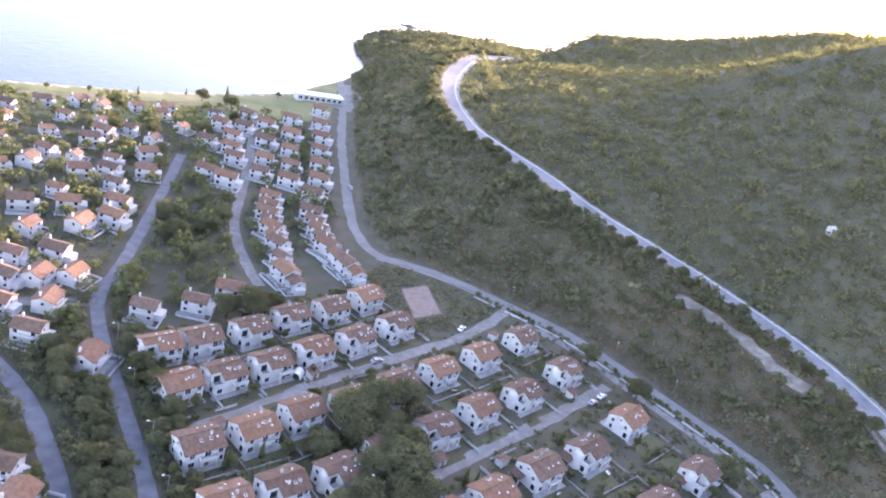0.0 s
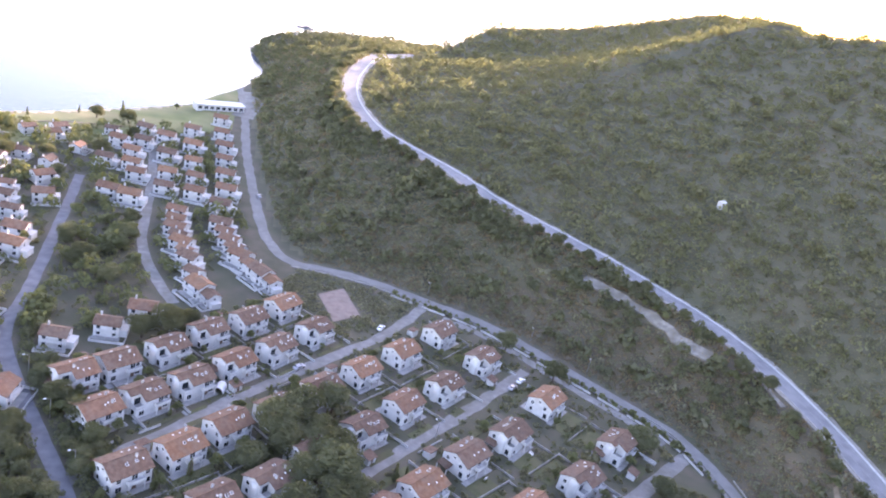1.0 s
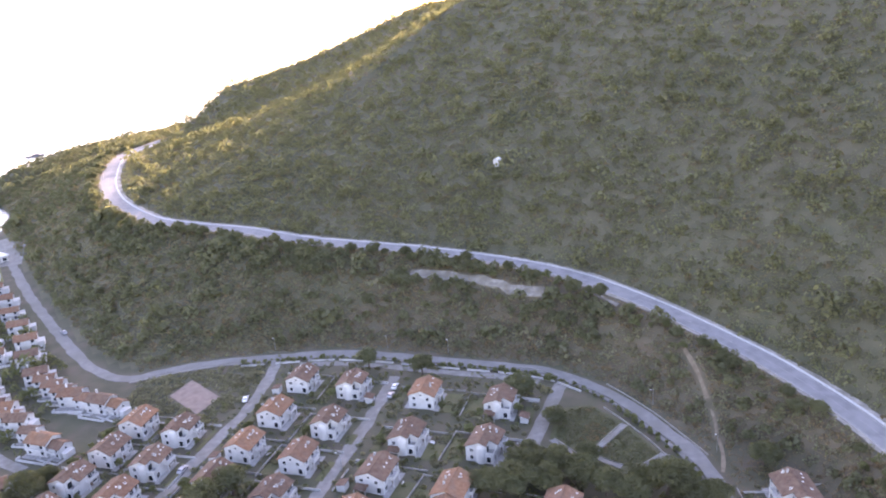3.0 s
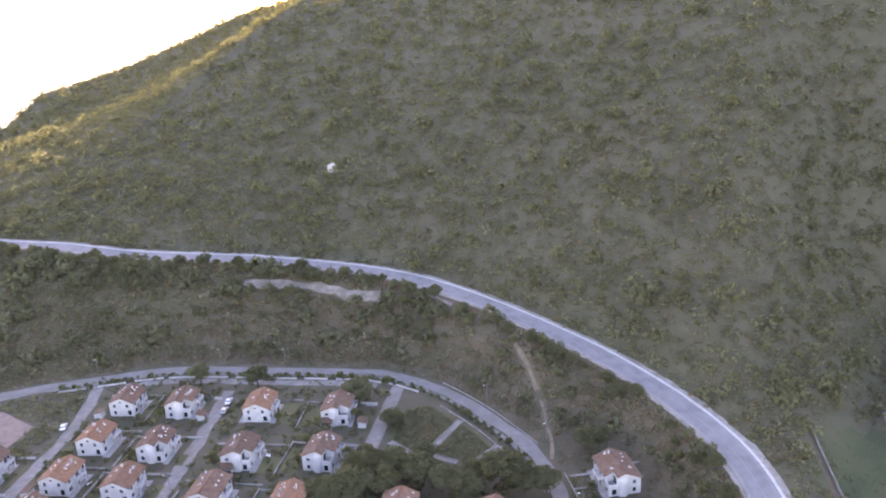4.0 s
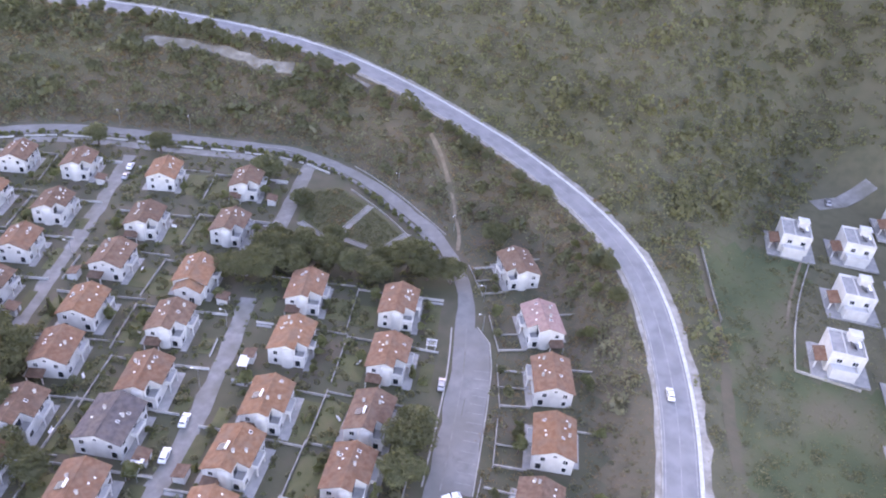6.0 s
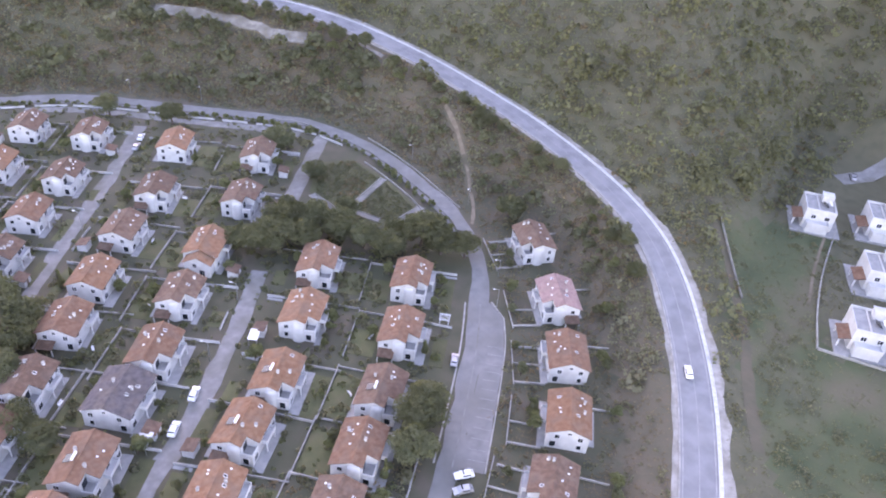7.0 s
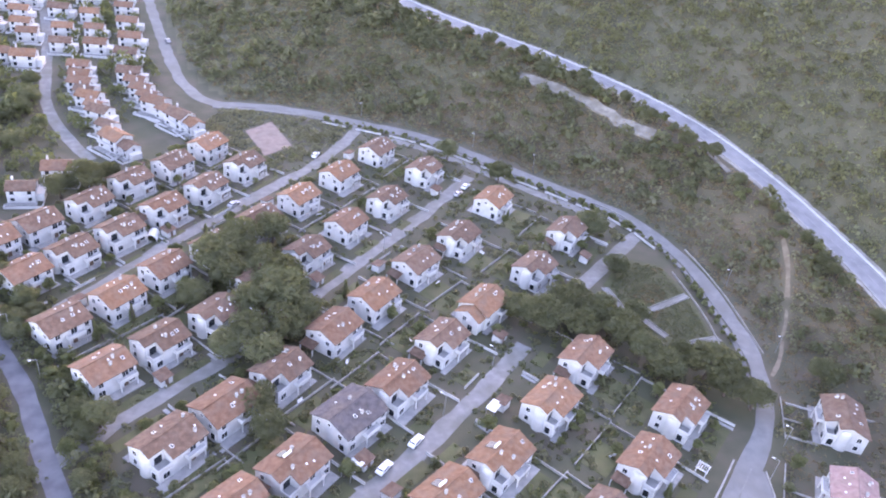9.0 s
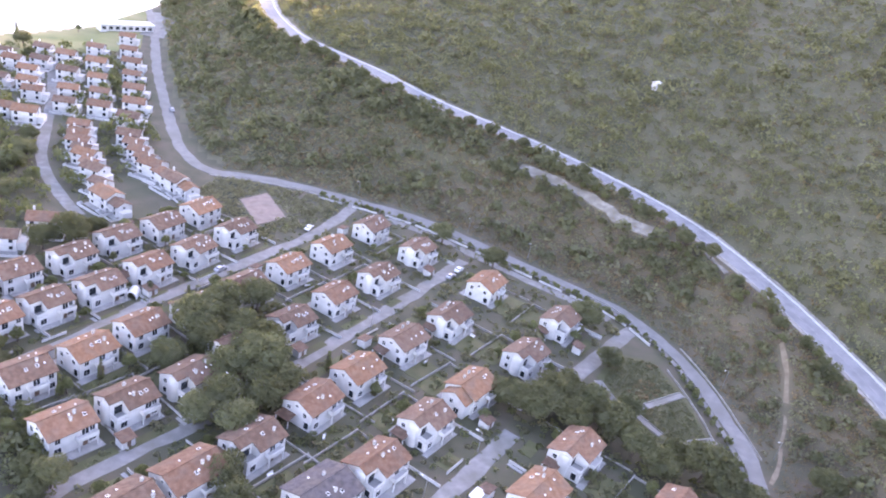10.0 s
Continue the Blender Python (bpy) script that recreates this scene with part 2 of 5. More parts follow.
FLAT = [(-36, 700), (-32, 560), (-26, 476), (-23, 424), (-19, 380), (-13, 328), (-7, 307), (1, 296), (12, 293), (31, 287), (48, 277.5), (61, 270), (72, 264), (86, 250), (103, 229), (117, 213.5), (130, 196), (135, 179), (136.5, 164), (135, 147), (133, 134), (139, 118), (143, 100), (133, 82), (121, 66), (106, 51), (89, 37), (73, 27), (48, 10), (10, -60), (0, -200)]
COAST = [(-3000, -300), (-700, 180), (-201, 407), (-142, 444), (-102, 478), (-65, 516), (-38, 567), (-22, 621), (-26, 667), (-35, 715), (-25, 759), (24, 800), (120, 830), (250, 830), (450, 820), (700, 760), (1100, 520), (2400, 200), (2600, -1500), (-3000, -1500)]
# height of the hill above the road by bearing from the middle of the flight
EYE_X, EYE_Y = -33.0, -5.0
AZ = [(-180, 0), (-4, 0), (2, 0), (6, 2), (9, 9), (11, 18), (14, 39), (18.5, 53), (23, 65), (28, 81), (32, 92), (36, 102), (46, 128), (58, 145), (68, 150), (76, 140), (88, 110), (100, 60), (115, 10), (125, 0), (180, 0)]
# streets, the dirt track and the stone terraces on the bank
STREETS = [[(-64, 151), (-50, 166), (-34.5, 181), (-22, 194.5), (-10, 205.4), (5, 219.3), (24.5, 236.5), (40.4, 256), (47.5, 267)],
           [(-50, 114), (-36, 125.5), (-24.3, 134.7), (-13.7, 141.5), (2, 154.5), (18.8, 169.5), (31, 180.8), (47, 195), (62.2, 209.5), (78, 225)],
           [(-22, 75), (-8, 85.5), (5.5, 94.5), (18, 101.3), (30, 109.8), (44.8, 121), (57.8, 132), (62.5, 136)]]
PARK_STREET = [(88, 157), (105, 169.5), (121, 181.5), (127, 184)]
LANES = [[(-36, 62), (-41, 95), (-47.6, 117), (-54.2, 139.6), (-62.2, 156.6), (-72, 175.5), (-82, 195), (-88.2, 208.7), (-91.5, 222), (-91, 238), (-92.4, 269), (-94.5, 300), (-96, 324), (-98, 350)],
         [(-50, 88), (-60, 112), (-69.8, 132.6), (-79.2, 149), (-91.7, 166.7), (-108.6, 182.5), (-135, 205)]]
VILLAGE_STREET = [(-46, 245), (-48.4, 249.3), (-58.2, 271.7), (-63.8, 294.6), (-65.7, 320), (-69, 360), (-76, 415)]
FIELD_TRACK = [(106, 12), (121.5, 22), (141, 33.5), (160, 49), (176, 66)]
TRACK = [(157, 160.5), (150.8, 146.3), (140.5, 130.2), (128, 116.5), (124.3, 113.7)]
TERRACES = [[(113.5, 273), (124.6, 257.8), (135.0, 242.5), (141.7, 226.7), (146.2, 221.2)], [(156.4, 208.6), (157.8, 191)]]


def seg_dist(px, py, line, closed=False):
    """Distance to a polyline, its third value there, and the side (left is positive)."""
    best = np.full(px.shape, 1e9)
    val, side = np.zeros(px.shape), np.zeros(px.shape)
    pts = list(line) + ([line[0]] if closed else [])
    for a, b in zip(pts, pts[1:]):
        dx, dy = b[0] - a[0], b[1] - a[1]
        s = np.clip(((px - a[0]) * dx + (py - a[1]) * dy) / (dx * dx + dy * dy), 0, 1)
        d = np.hypot(px - a[0] - s * dx, py - a[1] - s * dy)
        m = d < best
        best = np.where(m, d, best)
        if len(a) > 2:
            val = np.where(m, a[2] + s * (b[2] - a[2]), val)
        side = np.where(m, np.sign(dx * (py - a[1]) - dy * (px - a[0])), side)
    return best, val, side


def inside(px, py, poly):
    r = np.zeros(px.shape, bool)
    for a, b in zip(poly, list(poly[1:]) + [poly[0]]):
        if a[1] != b[1]:
            r ^= ((a[1] > py) != (b[1] > py)) & (px < (b[0] - a[0]) * (py - a[1]) / (b[1] - a[1]) + a[0])
    return r


def lumps(px, py, size, seed):
    """Smooth bumps from a few sine waves."""
    rng = np.random.RandomState(seed)
    out = 0 * px
    for _ in range(7):
        a, k, p = rng.uniform(0, 6.283), rng.uniform(0.6, 1.8) / size, rng.uniform(0, 6.283)
        out = out + np.sin((px * math.cos(a) + py * math.sin(a)) * k + p)
    return out / 7


def height(px, py):
    px, py = np.asarray(px, float), np.asarray(py, float)
    d, zr, side = seg_dist(px, py, MAIN)
    fd, _, _ = seg_dist(px, py, FLAT)
    hill_side = side < 0
    fside = ~inside(px, py, FLAT + [(-4000, -1600), (-4000, 700)])
    # between the village and the road the bank climbs; behind the road the hill goes on up
    w = np.clip(fd / np.maximum(fd + np.maximum(d - 8, 0), 1e-3), 0, 1)
    bank = zr * (w * w * (3 - 2 * w) * 0.6 + w * 0.4) * np.where(fside & ~hill_side, 1, 0)
    az = np.degrees(np.arctan2(px - EYE_X, py - EYE_Y))
    top = np.interp(az, [a for a, _ in AZ], [h for _, h in AZ])
    e = np.maximum(d - 9, 0)
    rise = top * np.minimum(1.05 * (e / 265.0) ** 0.85, 1.0) + lumps(px, py, 24, 3) * np.clip(e / 60, 0, 1) * 2.5
    far = np.clip((e - 262) / 380, 0, 1)
    up = zr + rise * (1 - far) - far * 40
    low = np.clip((az - 66) / 10, 0, 1) * (1 - np.clip((e - 95) / 90, 0, 1))
    up = up * (1 - low) + np.interp(e, [0, 20, 400], [1, 0.55, 0.5]) * zr * low
    z = np.where(hill_side, up, bank)
    z = np.where((~hill_side) & fside, z + lumps(px, py, 9, 5) * 1.0 * np.clip(fd / 12, 0, 1) * np.clip((d - 6) / 8, 0, 1), z)
    c, _, _ = seg_dist(px, py, COAST, True)
    c = np.where(inside(px, py, COAST), c, -c)
    return np.minimum(z, np.where(c > 0, -3.3 + c * (0.055 + 0.85 * np.clip((px + 60) / 25, 0, 1)), -3.3 + c * 0.1))


def h1(x, y):
    return float(height(np.array([x]), np.array([y]))[0])


def axis(stops):
    out = []
    for a, b, n in stops:
        out += list(np.linspace(a, b, n, endpoint=False))
    return np.array(out + [stops[-1][1]])


gx = axis([(-2800, -400, 16), (-400, -130, 40), (-130, 260, 110), (260, 700, 55), (700, 2400, 14)])
gy = axis([(-1400, -150, 10), (-150, -20, 24), (-20, 460, 130), (460, 850, 66), (850, 1400, 8)])
X, Y = np.meshgrid(gx, gy)
Z = height(X, Y)
nx, ny = len(gx), len(gy)
idx = np.arange(nx * ny).reshape(ny, nx)
faces = np.stack([idx[:-1, :-1], idx[:-1, 1:], idx[1:, 1:], idx[1:, :-1]], -1).reshape(-1, 4)
me = bpy.data.meshes.new("ground")
me.from_pydata(np.stack([X, Y, Z], -1).reshape(-1, 3).tolist(), [], faces.tolist())
for k in ("scrub", "garden", "meadow", "sand", "field", "bank"):
    me.materials.append(M[k])
cx, cy = (gx[:-1] + gx[1:]) / 2, (gy[:-1] + gy[1:]) / 2
CX, CY = np.meshgrid(cx, cy)
cd = np.where(inside(CX, CY, COAST), seg_dist(CX, CY, COAST, True)[0], -1)
is_flat = inside(CX, CY, FLAT + [(-4000, -1600), (-4000, 700)])
zone = np.where(is_flat, 1, np.where((seg_dist(CX, CY, MAIN)[2] > 0) & (CY < 275), 5, 0))
zone = np.where(is_flat & (cd < 60) & (CX < -38), 2, zone)
field = inside(CX, CY, [(172, 62), (200, 46), (206, 34), (166, 22), (150, 14), (160, -4), (180, -20), (130, -40), (96, 0), (126, 26), (150, 46)])
zone = np.where(field, 4, zone)
zone = np.where((cd < 9) & (CX < -65), 3, zone)
me.polygons.foreach_set("material_index", zone.ravel().astype(np.int32))
me.polygons.foreach_set("use_smooth", [True] * len(me.polygons))
tagged(new("ground", me), "rough earth, grass and sand running from the hill to the shore", "ground", kind="structure")

bm = bmesh.new()
bmesh.ops.create_grid(bm, x_segments=60, y_segments=60, size=4800)
bmesh.ops.translate(bm, vec=(0, 1500, -2.9), verts=bm.verts)
tagged(new("water", finish("water", bm, M["water"])), "calm pale blue sea beyond the beach", "sea", kind="structure")


# ---- roads ----
def smooth_line(line, step=4.0):
    """Catmull-Rom through the points, at even steps."""
    p = [np.array(q, float) for q in line]
    p = [2 * p[0] - p[1]] + p + [2 * p[-1] - p[-2]]
    out = []
    for i in range(1, len(p) - 2):
        n = max(1, int(np.linalg.norm(p[i + 1][:2] - p[i][:2]) / step))
        for k in range(n):
            t = k / n
            out.append(0.5 * (2 * p[i] + (p[i + 1] - p[i - 1]) * t + (2 * p[i - 1] - 5 * p[i] + 4 * p[i + 1] - p[i + 2]) * t * t + (3 * p[i] - p[i - 1] - 3 * p[i + 1] + p[i + 2]) * t ** 3))
    out.append(p[-2])
    return out


def ribbon(name, line, offsets, lift, material, label="", category="", parent=None, ragged=0.0, thick=0.25, kind="structure", step=4.0):
    """A strip along a line between two side offsets, with thickness, draped over the ground."""
    pts = smooth_line(line, step)
    rng = random.Random(len(name) + len(pts))
    bm = bmesh.new()
    last = None
    for i, p in enumerate(pts):
        a, b = pts[max(0, i - 1)], pts[min(len(pts) - 1, i + 1)]
        t = (b - a)[:2] / (np.linalg.norm((b - a)[:2]) + 1e-9)
        nrm = np.array([-t[1], t[0]])
        row = []
        for o in offsets:
            q = p[:2] + nrm * (o + rng.uniform(-ragged, ragged))
            z = (p[2] if len(p) > 2 else h1(q[0], q[1])) + lift
            row.append((bm.verts.new((q[0], q[1], z)), bm.verts.new((q[0], q[1], z - thick))))
        if last:
            for k in range(len(row) - 1):
                bm.faces.new((last[k][0], last[k + 1][0], row[k + 1][0], row[k][0]))
            bm.faces.new((last[0][0], row[0][0], row[0][1], last[0][1]))
            bm.faces.new((last[-1][1], row[-1][1], row[-1][0], last[-1][0]))
        last = row
    bmesh.ops.recalc_face_normals(bm, faces=bm.faces)
    me = finish(name, bm, material)
    if parent:
        return part(name, me, None, parent, label)
    return tagged(new(name, me), label, category, kind=kind)


road = ribbon("road", MAIN, (-4.0, 0, 4.0), 0.18, M["asphalt"], "pale grey asphalt road curving round the hillside", "road")
ribbon("verge", MAIN, (-7.2, -5.2, -4.0), 0.16, M["gravel"], "dusty gravel verge of the hill road", "verge", ragged=0.6)
ribbon("verge", MAIN, (4.0, 5.0, 5.6), 0.12, M["gravel"], "dusty gravel verge of the hill road", "verge", ragged=0.35)
ribbon("kerb", MAIN, (-5.0, -4.05), 0.34, M["paint"], "pale raised concrete edge strip of the hill road", "kerb", thick=0.5)
ribbon("kerb", MAIN, (4.05, 4.4), 0.32, M["concrete"], "low concrete edge along the hill road", "kerb", thick=0.5)
ribbon("edge_line", MAIN, (-3.65, -3.4), 0.195, M["paving"], "worn white edge line", "road marking", thick=0.01)
ribbon("edge_line", MAIN, (3.4, 3.65), 0.195, M["paving"], "worn white edge line", "road marking", thick=0.01)
ribbon("centre_line", MAIN, (-0.08, 0.08), 0.195, M["paving"], "worn centre line of the road", "road marking", thick=0.01)
ribbon("street", RING, (-2.4, 0, 2.4), 0.10, M["ring"], "dusty concrete ring road round the houses", "street", ragged=0.45)
ribbon("pavement", [p for p in RING if 102 < p[1] < 292], (-4.3, -2.85), 0.2, M["street"], "pale concrete pavement along the ring road", "pavement")
INNER_LANE = [p for p in RING if 183 < p[1] < 268 and p[0] > 50]
ribbon("street", INNER_LANE, (-10.8, -8.8, -6.9), 0.085, M["street"], "pale concrete parking lane inside the ring road", "street", ragged=0.35)
for line, w in zip(STREETS, (2.1, 2.1, 2.3)):
    ribbon("street", line, (-w, 0, w), 0.062, M["street"], "patched concrete street between the gardens", "street", ragged=0.45)
ribbon("street", LANES[0], (-2.0, 0, 2.0), 0.068, M["lane"], "dark asphalt lane between trees", "street", ragged=0.2)
ribbon("street", LANES[1], (-2.3, 0, 2.3), 0.076, M["lane"], "dark asphalt lane between trees", "street", ragged=0.2)
ribbon("street", VILLAGE_STREET, (-2.0, 0, 2.0), 0.084, M["street"], "narrow pale village street", "street", ragged=0.2)
ribbon("street", [(-91, 214.6), (-103, 211), (-125, 200), (-170, 186)], (-2.3, 0, 2.3), 0.092, M["street"], "narrow pale village street", "street", ragged=0.2)
ribbon("street", [(-93, 166), (-99.7, 158), (-110, 148)], (-2.3, 0, 2.3), 0.098, M["street"], "narrow pale village street", "street", ragged=0.2)
ribbon("footpath", TRACK, (-0.6, 0.6), 0.06, M["dirt"], "narrow dirt track climbing the bank", "track", ragged=0.3)
ribbon("terrace_wall", TERRACES[0], (-2.3, 0, 1.9), 0.45, M["rock"], "long pale stone retaining wall on the bank", "retaining wall", ragged=0.7, thick=2.2)
ribbon("terrace_wall", TERRACES[1], (-0.7, 0.8), 0.3, M["rock"], "short pale stone retaining wall on the bank", "retaining wall", ragged=0.4, thick=1.8)
bm = bmesh.new()
vs = [bm.verts.new((x, y, z)) for z in (-0.1, 0.08) for x, y in ((4.6, 264.9), (15, 272.4), (19.6, 251.9), (9.1, 244.8))]
for f in ((3, 2, 1, 0), (4, 5, 6, 7), (0, 1, 5, 4), (1, 2, 6, 5), (2, 3, 7, 6), (3, 0, 4, 7)):
    bm.faces.new([vs[i] for i in f])
tagged(new("sports_court", finish("sports_court", bm, M["clay"])), "worn reddish clay sports court", "sports court", kind="structure")


# ---- trees ----
def leaves(rng, blobs, count, size, flat=1.0):
    """Many small leaf cards over the shells of a few lumpy blobs."""
    v, f = [], []
    wts = [b[3] ** 2 for b in blobs]
    for _ in range(count):
        bx, by, bz, br = rng.choices(blobs, wts)[0]
        d = Vector((rng.gauss(0, 1), rng.gauss(0, 1), rng.gauss(0.25, 1))).normalized()
        r = br * rng.uniform(0.72, 1.08)
        c = Vector((bx + d.x * r, by + d.y * r, bz + d.z * r * flat))
        q = (d + 0.7 * Vector((rng.uniform(-1, 1), rng.uniform(-1, 1), rng.uniform(-1, 1)))).to_track_quat("Z", "Y")
        s, a = size * rng.uniform(0.6, 1.4), rng.uniform(0, 6.28)
        k = len(v)
        for i in range(4):
            v.append(tuple(c + q @ Vector((s * math.cos(a + i * 1.5708), s * 0.7 * math.sin(a + i * 1.5708), 0))))
        f.append((k, k + 1, k + 2, k + 3))
    me = bpy.data.meshes.new("crown")
    me.from_pydata(v, [], f)
    return me


def tree(kind, seed):
    """A tree at the origin: a tapered trunk with limbs and a crown of leaves."""
    rng = random.Random(seed)
    root = new(kind)
    if kind == "pine_tree":
        ht, cr, nb, lf, label = rng.uniform(6.4, 7.6), 4.3, 16, M["leaf_pine_hazed"], "broad dark green stone pine among the gardens"
    elif kind == "olive_tree":
        ht, cr, nb, lf, label = rng.uniform(3.2, 4.0), 1.6, 6, M["leaf_olive_hazed"], "small grey-green olive tree in a garden"
    elif kind == "cypress_tree":
        ht, cr, nb, lf, label = rng.uniform(6, 8), 0.9, 6, M["leaf_green_hazed"], "slim upright dark green cypress"
    else:
        ht, cr, nb, lf, label = rng.uniform(3.8, 5.0), 2.1, 7, M["leaf_green_hazed"], "round leafy green garden tree"
    bm = bmesh.new()
    tr = 0.05 * ht
    lean = Vector((rng.uniform(-.4, .4), rng.uniform(-.4, .4), 0))
    mid = Vector((0, 0, ht * 0.45)) + lean
    beam(bm, (0, 0, -0.4), mid, tr, tr * 0.65, 7)
    beam(bm, mid, Vector((0, 0, ht * 0.8)) + lean, tr * 0.65, tr * 0.3, 6)
    blobs = []
    for i in range(nb):
        a, rr = 6.283 * i / nb + rng.uniform(-.4, .4), cr * rng.uniform(0.35, 0.75)
        if kind == "cypress_tree":
            b = (0.15 * math.cos(a), 0.15 * math.sin(a), ht * (0.15 + 0.8 * i / nb), cr * (1.05 - 0.8 * i / nb))
        else:
            b = (lean.x + rr * math.cos(a), lean.y + rr * math.sin(a), ht * rng.uniform(0.5, 0.8), cr * rng.uniform(0.32, 0.52))
        blobs.append(b)
        beam(bm, mid, b[:3], tr * 0.3, tr * 0.1, 5)
    if kind != "cypress_tree":
        blobs.append((lean.x, lean.y, ht * 0.9, cr * 0.55))
    part("trunk", bm, M["bark"], root)
    me = leaves(rng, blobs, {"pine_tree": 5200, "olive_tree": 800, "cypress_tree": 700}.get(kind, 1200), 0.22 if kind == "pine_tree" else 0.19, 0.75)
    me.materials.append(lf)
    part("crown", me, None, root)
    return tagged(root, label, "tree", kind.replace("_", " ") + "s")


PROTO = {k: [tree(k, 10 * i + s) for s in range(n)] for i, (k, n) in enumerate((("pine_tree", 4), ("garden_tree", 4), ("olive_tree", 3), ("cypress_tree", 2)))}
USED = set()


def plant(kind, x, y, s=1.0, rng=random):
    """A tree of the kind with its foot on the ground; each prototype is itself planted first."""
    p = rng.choice(PROTO[kind])
    z = h1(x, y)
    m = pose(x, y, z, 0, 0, rng.uniform(0, 360))
    if p.name in USED:
        p = copy_thing(p, m)
    else:
        USED.add(p.name)
        p.matrix_basis = m
    p.scale = (s, s, s * rng.uniform(0.9, 1.1))
    return p


R = random.Random(5)
PINES = [(-3.8, 186, 1.0), (-12.6, 177, 1.1), (4.7, 168.5, 1.0), (5.3, 158.4, 1.1), (3, 148, 1.0), (-6.4, 147.5, .9), (-3.2, 138.5, .9), (66, 145.5, .9), (71, 142, 1.1), (77.6, 145, 1.0), (85.3, 142, 1.0), (88.5, 134, 1.0), (90.9, 126, .8), (78, 136, .9), (104, 116, 1.1), (106, 109.5, .9), (86.9, 220, .75), (73.3, 237.2, .75), (105.8, 184.6, .95), (103.4, 163.3, .7), (56, 68.5, 1.0), (49.6, 64, .9), (61, 70, .8), (-3.3, 86.4, .9), (-6.5, 94, .7)]
PINES += [(-7, 123.5, .8), (-4.5, 116.6, .7), (1, 80, .9), (5.1, 190.5, .9), (-46, 225, 1.0), (-53, 221, .8), (-40, 230, .7), (135, 109, .8), (-8, 181, 1.0), (0, 176, .9), (2, 163, 1.0), (-5, 158, .9), (-1, 170, .9), (100, 121, .8), (-9, 171, 1.0), (8, 152, .9), (-12, 143, .8), (63, 149, .7), (82, 149, .9), (94, 119, .9), (110, 104, .8), (97, 140, .7), (-18, 164, .8)]
for x, y, s in PINES:
    plant("pine_tree", x, y, s * 1.3, R)


# ---- houses ----
def gable_mesh(x0, x1, y0, y1, z0, eave, ridge):
    bm = bmesh.new()
    ym = (y0 + y1) / 2
    prof = [(y0, z0), (y1, z0), (y1, eave), (ym, ridge), (y0, eave)]
    a, b = [[bm.verts.new((x, y, z)) for y, z in prof] for x in (x0, x1)]
    bm.faces.new(a[::-1])
    bm.faces.new(b)
    for i in range(5):
        bm.faces.new((a[i], a[(i + 1) % 5], b[(i + 1) % 5], b[i]))
    bmesh.ops.recalc_face_normals(bm, faces=bm.faces)
    return bm


def roof_mesh(x0, x1, y0, y1, eave, ridge, over=0.55, thick=0.22):
    """Two slopes with thickness, over the gable walls."""
    bm = bmesh.new()
    ym, half = (y0 + y1) / 2, (y1 - y0) / 2
    drop = (ridge - eave) / half * over
    prof = [(y0 - over, eave - drop), (ym, ridge), (y1 + over, eave - drop)]
    rings = []
    for x in (x0 - 0.45, x1 + 0.45):
        rings.append([bm.verts.new((x, y, z + 0.03)) for y, z in prof] + [bm.verts.new((x, y, z + 0.03 + thick)) for y, z in prof[::-1]])
    a, b = rings
    for f in ((0, 1, 4, 5), (1, 2, 3, 4)):
        bm.faces.new([a[i] for i in f])
        bm.faces.new([b[i] for i in f][::-1])
    for i in range(6):
        bm.faces.new((a[i], b[i], b[(i + 1) % 6], a[(i + 1) % 6]))
    bmesh.ops.recalc_face_normals(bm, faces=bm.faces)
    return bm


WIN = {}


def window_meshes(w, h):
    if (w, h) not in WIN:
        f = boxes((-w / 2 - .1, w / 2 + .1, -.06, .02, -.12, -.0), (-w / 2 - .1, w / 2 + .1, -.06, .02, h, h + .1), (-w / 2 - .1, -w / 2, -.06, .02, 0, h), (w / 2, w / 2 + .1, -.06, .02, 0, h), (-.03, .03, -.05, .01, 0, h))
        p = boxes((-w / 2, w / 2, -.025, -.005, 0, h))
        WIN[w, h] = finish("window", f, M["frame"]), finish("pane", p, M["glass"])
    return WIN[w, h]


def small_window(root, x, y, z, turn, w, h):
    """A plain framed window in one mesh, for walls seen from far off."""
    if (w, h, 0) not in WIN:
        bm = boxes((-w / 2, w / 2, -.03, -.01, 0, h))
        for f in bm.faces:
            f.material_index = 1
        for r in ((-w / 2 - .1, w / 2 + .1, -.07, .02, -.12, 0), (-w / 2 - .1, w / 2 + .1, -.07, .02, h, h + .1), (-w / 2 - .1, -w / 2, -.07, .02, 0, h), (w / 2, w / 2 + .1, -.07, .02, 0, h)):
            box(bm, *r)
        WIN[w, h, 0] = finish("window", bm, [M["frame"], M["glass"]])
    ob = part("window", WIN[w, h, 0], None, root)
    ob.matrix_basis = pose(x, y, z, 0, 0, turn)
    return ob


def window(root, x, y, z, turn, w, h):
    """A framed window set on a wall whose outside is at -y before the turn."""
    f, p = window_meshes(w, h)
    ob = part("window", f, None, root)
    ob.matrix_basis = pose(x, y, z, 0, 0, turn)
    part("pane", p, None, ob, "dark glass pane")
    return ob


def roof_z(y, y0, y1, eave, ridge):
    ym, half = (y0 + y1) / 2, (y1 - y0) / 2
    return eave + (ridge - eave) * (1 - abs(y - ym) / half)


